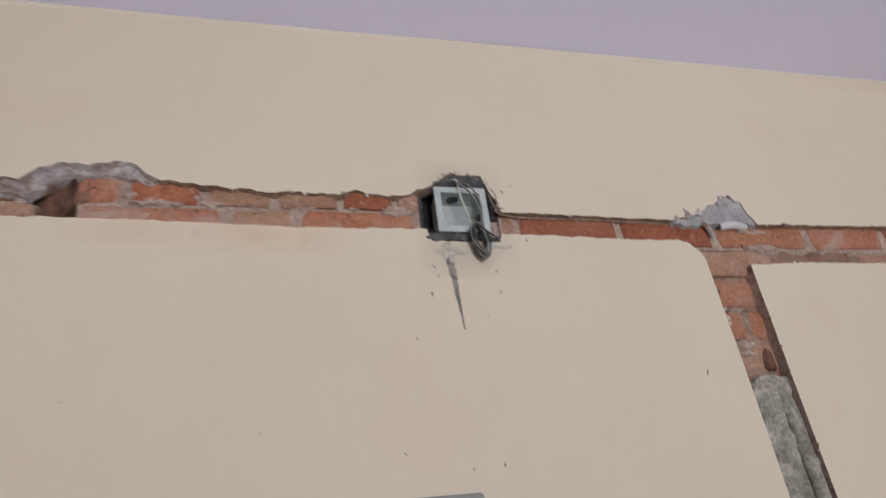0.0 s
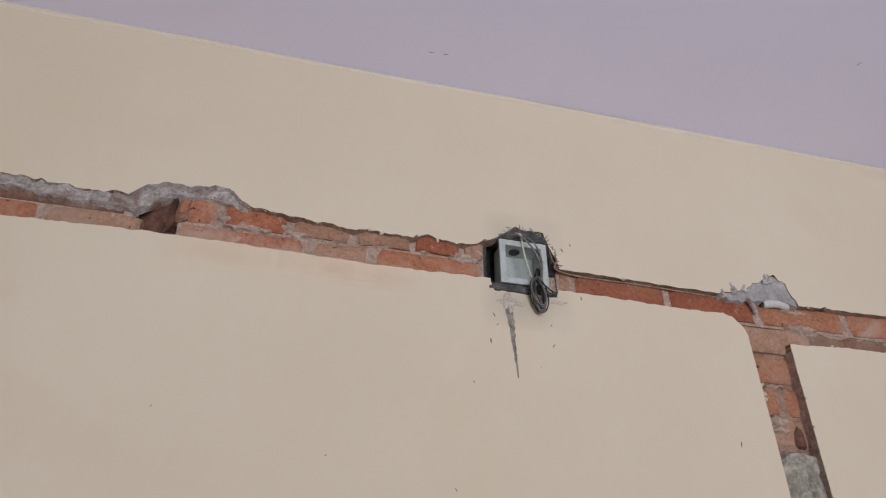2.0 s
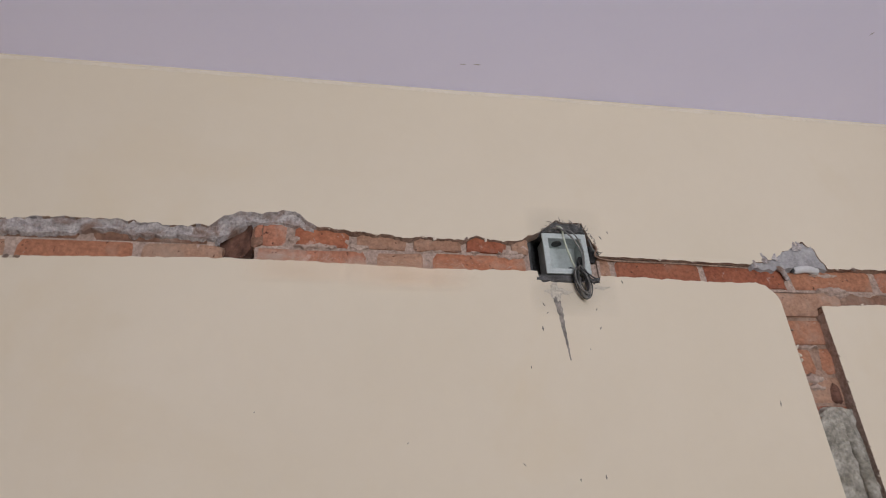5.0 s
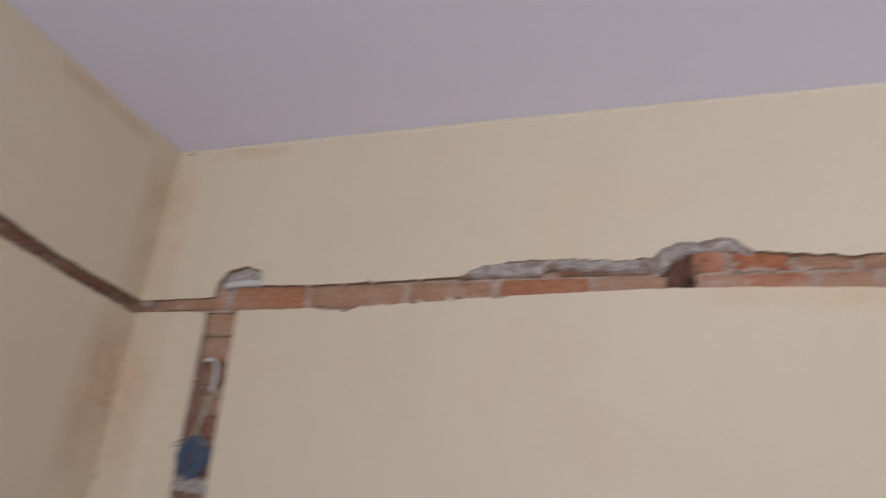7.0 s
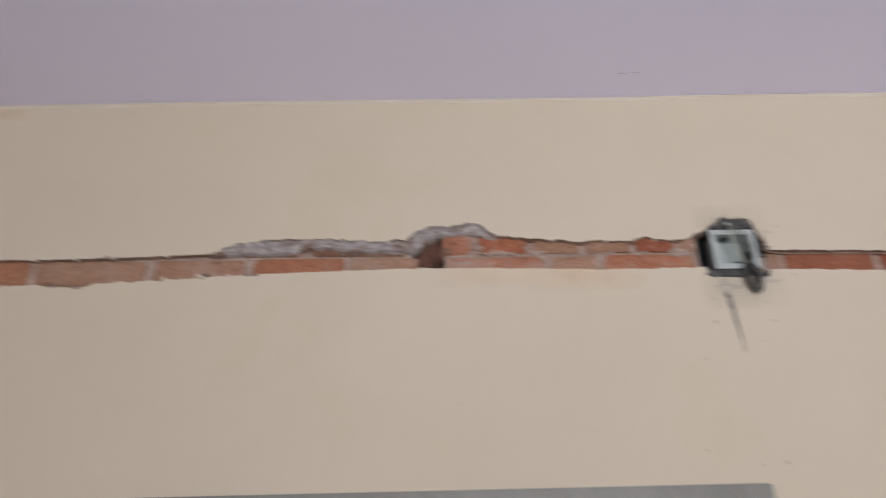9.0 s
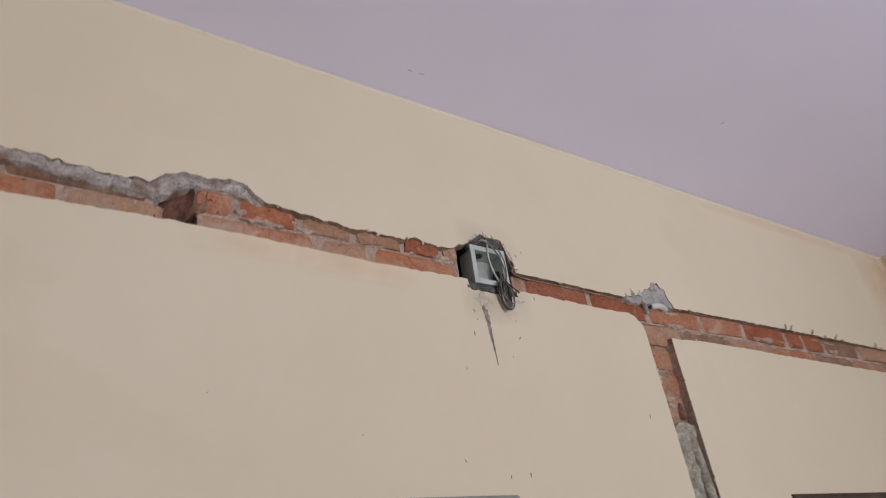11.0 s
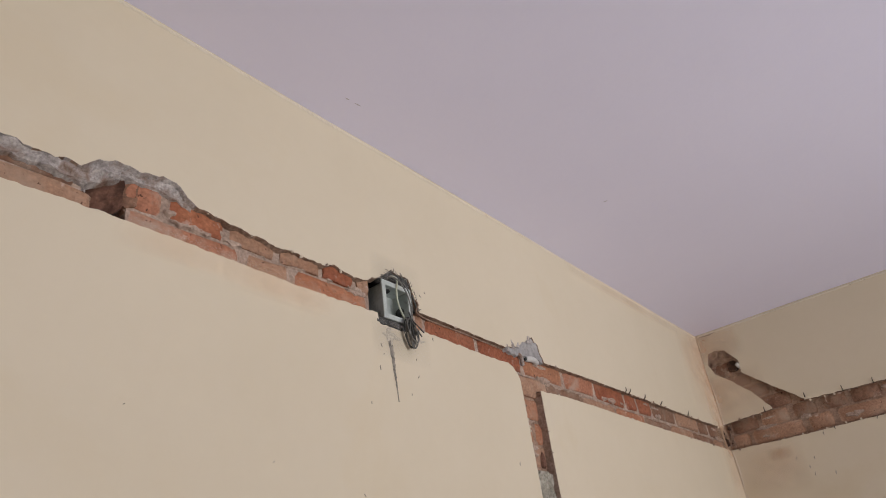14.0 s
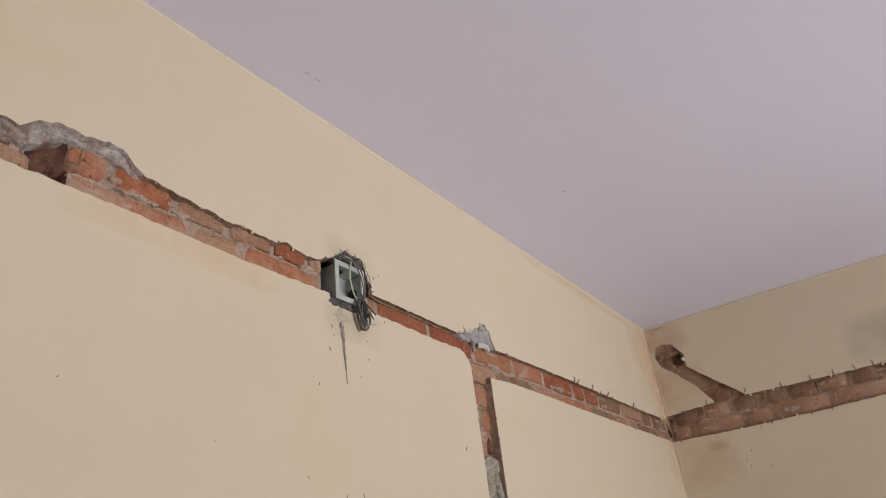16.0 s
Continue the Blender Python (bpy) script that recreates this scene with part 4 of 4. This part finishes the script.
# uneven lip of paint where the walls meet the ceiling
for wall, parent, u0, u1 in ((north, wall_n, XL + 0.01, XR - 0.01), (east, wall_e, 0.01, 2.2), (west, wall_w, 0.01, 2.2)):
    n = int((u1 - u0) / 0.06)
    smear(wall, [(u0 + (u1 - u0) * k / n, 3.005 + 0.003 * noise.noise((k * 0.7, 0, u0)), 0.0045 + 0.0035 * noise.noise((k * 0.9, 3, u0))) for k in range(n + 1)], parent, LIP, "paint_lip", 0.003)


def ceiling_mark(x0, y0, x1, y1, w):
    n = Vector((y0 - y1, x1 - x0)).normalized() * w
    z = ZC - 0.006
    m = mesh_object("ceiling_scratch", [(x0, y0, z), ((x0 + x1) / 2 - n.x, (y0 + y1) / 2 - n.y, z), (x1, y1, z), ((x0 + x1) / 2 + n.x, (y0 + y1) / 2 + n.y, z)], [(0, 1, 2, 3)], [STAIN])
    return tagged(m, "thin dark scratch in the ceiling paint", "scratch", kind="structure")


ceiling_mark(-0.180, -0.094, -0.163, -0.095, 0.0012)
ceiling_mark(-0.148, -0.096, -0.128, -0.098, 0.0012)
ceiling_mark(0.772, -0.300, 0.778, -0.315, 0.0015)

# dust and grime hazes on the paint, worn filler in the corners


def haze(wall, parent, u0, u1, z0, z1, strength, mat, lift=0.0006):
    """A thin stain that fades out towards its rim."""
    n = 14
    verts, faces, cover = [], [], []
    for i in range(n + 1):
        for k in range(n + 1):
            p, q = i / n, k / n
            verts.append(wall(u0 + (u1 - u0) * p, z0 + (z1 - z0) * q, -lift))
            cover.append(strength * (math.sin(math.pi * p) * math.sin(math.pi * q)) ** 0.8)
    for i in range(n):
        for k in range(n):
            a = i * (n + 1) + k
            faces.append((a, a + n + 1, a + n + 2, a + 1))
    ob = mesh_object("dust_stain", verts, faces, [mat], parent)
    at = ob.data.attributes.new("cover", "FLOAT", "POINT")
    at.data.foreach_set("value", cover)
    ob.visible_shadow = False
    return ob


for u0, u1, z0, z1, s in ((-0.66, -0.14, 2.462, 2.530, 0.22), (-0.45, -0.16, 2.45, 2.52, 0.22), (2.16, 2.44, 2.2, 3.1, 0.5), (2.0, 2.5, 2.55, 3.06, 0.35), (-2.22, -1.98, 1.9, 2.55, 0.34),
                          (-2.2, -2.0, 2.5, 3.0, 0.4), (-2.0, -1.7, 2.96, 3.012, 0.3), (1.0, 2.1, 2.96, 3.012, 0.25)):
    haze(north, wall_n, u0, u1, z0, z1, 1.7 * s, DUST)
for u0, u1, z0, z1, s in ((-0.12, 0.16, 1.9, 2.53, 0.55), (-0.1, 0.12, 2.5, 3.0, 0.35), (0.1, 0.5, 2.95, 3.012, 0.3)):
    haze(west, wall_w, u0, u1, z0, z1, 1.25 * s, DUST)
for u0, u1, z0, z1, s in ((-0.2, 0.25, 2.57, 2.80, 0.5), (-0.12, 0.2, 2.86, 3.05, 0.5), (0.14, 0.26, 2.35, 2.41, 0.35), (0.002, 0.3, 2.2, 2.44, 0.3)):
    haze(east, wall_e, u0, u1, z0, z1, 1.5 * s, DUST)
haze(east, wall_e, 0.82, 1.15, 2.58, 2.80, 0.45, GRIME)
haze(east, wall_e, 0.06, 0.22, 2.84, 2.96, 0.15, GRIME)
haze(north, wall_n, -0.05, 0.16, 2.40, 2.51, 0.45, GRIME)
haze(north, wall_n, -0.04, 0.15, 2.58, 2.68, 0.3, GRIME)
# Pale filler bead, which also paints the lit line of the corner.
smear(east, [(0.004, 2.56, 0.003), (0.006, 2.68, 0.003), (0.004, 2.80, 0.001), (0.006, 2.98, 0.002)], wall_e, FILLER, "filler", 0.003)
smear(east, [(0.004, 2.44, 0.002), (0.006, 2.36, 0.004), (0.004, 2.25, 0.001), (0.005, 2.0, 0.002), (0.005, 1.7, 0.002)], wall_e, FILLER, "filler", 0.003)
smear(east, [(0.70, 3.003, 0.001), (0.80, 3.004, 0.0022), (0.88, 3.006, 0.0012), (0.97, 3.009, 0.0006)], wall_e, STAIN, "crack", 0.001)
# smears of mortar left on the bricks
rm = random.Random(5)
for k in range(9):
    u, z = rm.uniform(0.06, 1.1), rm.choice((2.47, 2.508, 2.545))
    w, t = rm.uniform(0.02, 0.05), rm.uniform(0.008, 0.018)
    lump("mortar_fill", east, ([(u - w, z - t * 0.3), (u, z - t), (u + w, z - t * 0.3)], [(u - w, z + t * 0.3), (u, z + t), (u + w, z + t * 0.3)]), 0.0185, 0.004, MORTAR, wall_e, seed=k + 30.0, edge_drop=0.005)
for k in range(10):
    u, z = rm.uniform(0.7, 2.28), rm.choice((2.49, 2.50, 2.53))
    w, t = rm.uniform(0.015, 0.05), rm.uniform(0.008, 0.016)
    lump("mortar_fill", north, ([(u - w, z - t * 0.3), (u, z - t), (u + w, z - t * 0.3)], [(u - w, z + t * 0.3), (u, z + t), (u + w, z + t * 0.3)]), 0.0135, 0.004, MORTAR, wall_n, seed=k + 60.0, edge_drop=0.005)
for k in range(9):
    u, z = rm.uniform(-0.57, -0.05), rm.choice((2.552, 2.556, 2.56, 2.575))
    w, t = rm.uniform(0.012, 0.04), rm.uniform(0.005, 0.011)
    lump("mortar_fill", north, ([(u - w, z - t * 0.3), (u, z - t), (u + w, z - t * 0.3)], [(u - w, z + t * 0.3), (u, z + t), (u + w, z + t * 0.3)]), 0.0122, 0.004, MORTAR, wall_n, seed=k + 90.0, edge_drop=0.005, step=0.004)
for k in range(7):
    u, z = rm.choice((rm.uniform(-1.84, -1.80), rm.uniform(0.58, 0.63))), rm.uniform(2.24, 2.47)
    w, t = rm.uniform(0.012, 0.03), rm.uniform(0.006, 0.016)
    lump("mortar_fill", north, ([(u - w, z - t * 0.3), (u, z - t), (u + w, z - t * 0.3)], [(u - w, z + t * 0.3), (u, z + t), (u + w, z + t * 0.3)]), 0.0205, 0.004, MORTAR, wall_n, seed=k + 120.0, edge_drop=0.005, step=0.004)
smear(east, [(0.02, 3.004, 0.004), (0.06, 2.996, 0.003), (0.10, 3.002, 0.001)], wall_e, STAIN, "crack", 0.001)
for u, z in ((0.26, 2.345), (0.31, 2.267), (0.40, 2.42), (0.33, 2.33), (0.30, 2.30), (0.39, 2.255)):
    smear(east, [(u, z - 0.008, 0.0005), (u, z, 0.0018), (u + 0.002, z + 0.008, 0.0005)], wall_e, STAIN, "splash", seed=u)


# crumbs of mortar and brick left along the edges of the chases
def crumb_mesh(seed, mat):
    bm = bmesh.new()
    bmesh.ops.create_icosphere(bm, subdivisions=1, radius=1)
    for v in bm.verts:
        v.co *= 1 + 0.45 * noise.noise(v.co * 1.3 + Vector((seed * 3.1, 0, 0)))
    me = bpy.data.meshes.new("crumb")
    bm.to_mesh(me)
    bm.free()
    me.materials.append(mat)
    return me


CRUMBS = [crumb_mesh(k, m) for k, m in enumerate((MORTAR, FILLER, CUT, FILLER))]
KNOTS = [crumb_mesh(k, m) for k, m in enumerate((DUSTBED, CUT, DUSTBED, DARKCORE))]
rk = random.Random(21)


def crumbs(wall, parent, line, count, size, kinds=CRUMBS):
    for _ in range(count):
        u, z = rk.choice(line)
        ob = new("crumb", rk.choice(kinds))
        s = size * rk.uniform(0.5, 1.3)
        ob.matrix_world = Matrix.Translation(wall(u, z + rk.uniform(-0.3, 0.3) * s, rk.uniform(-0.001, 0.004))) @ pose(0, 0, 0, rk.uniform(0, 360), rk.uniform(0, 360), 0) \
            @ Matrix.Diagonal((s * rk.uniform(0.7, 1.6), s * 0.7, s, 1))
        ob.parent = parent


crumbs(north, wall_n, [p for p in edge if -1.7 < p[0] < -1.17 or 0.14 < p[0] < 0.5], 10, 0.0055)
crumbs(north, wall_n, [p for p in edge if -0.5 < p[0] < -0.03], 14, 0.0035)
crumbs(north, wall_n, [p for p in edge if 0.72 < p[0] < 2.25], 16, 0.006)
crumbs(north, wall_n, [p for p in mid if -1.5 < p[0] < -1.05], 9, 0.0075)
crumbs(north, wall_n, [p for p in right if p[0] > 0.7], 16, 0.005)
crumbs(north, wall_n, [(0.56, 2.0 + 0.01 * k) for k in range(42)] + [(0.655, 2.0 + 0.01 * k) for k in range(40)], 16, 0.004)
crumbs(north, wall_n, [(-1.862 - 0.00033 * k, 1.95 + 0.01 * k) for k in range(50)] + [(-1.764 - 0.0004 * k, 1.95 + 0.01 * k) for k in range(48)], 18, 0.004)
crumbs(east, wall_e, [(0.02 * k, 2.437) for k in range(60)], 26, 0.006)
crumbs(east, wall_e, [(0.02 * k, 2.566) for k in range(60) if not 11 < k < 19], 22, 0.006)
crumbs(east, wall_e, [(0.02, 2.45 + 0.01 * k) for k in range(10)], 10, 0.012, KNOTS)
crumbs(north, wall_n, [(XR - 0.03, 2.45 + 0.01 * k) for k in range(10)], 9, 0.012, KNOTS)
crumbs(west, wall_w, [(0.02 * k, 2.483 + 0.0009 * k) for k in range(30)], 10, 0.004)
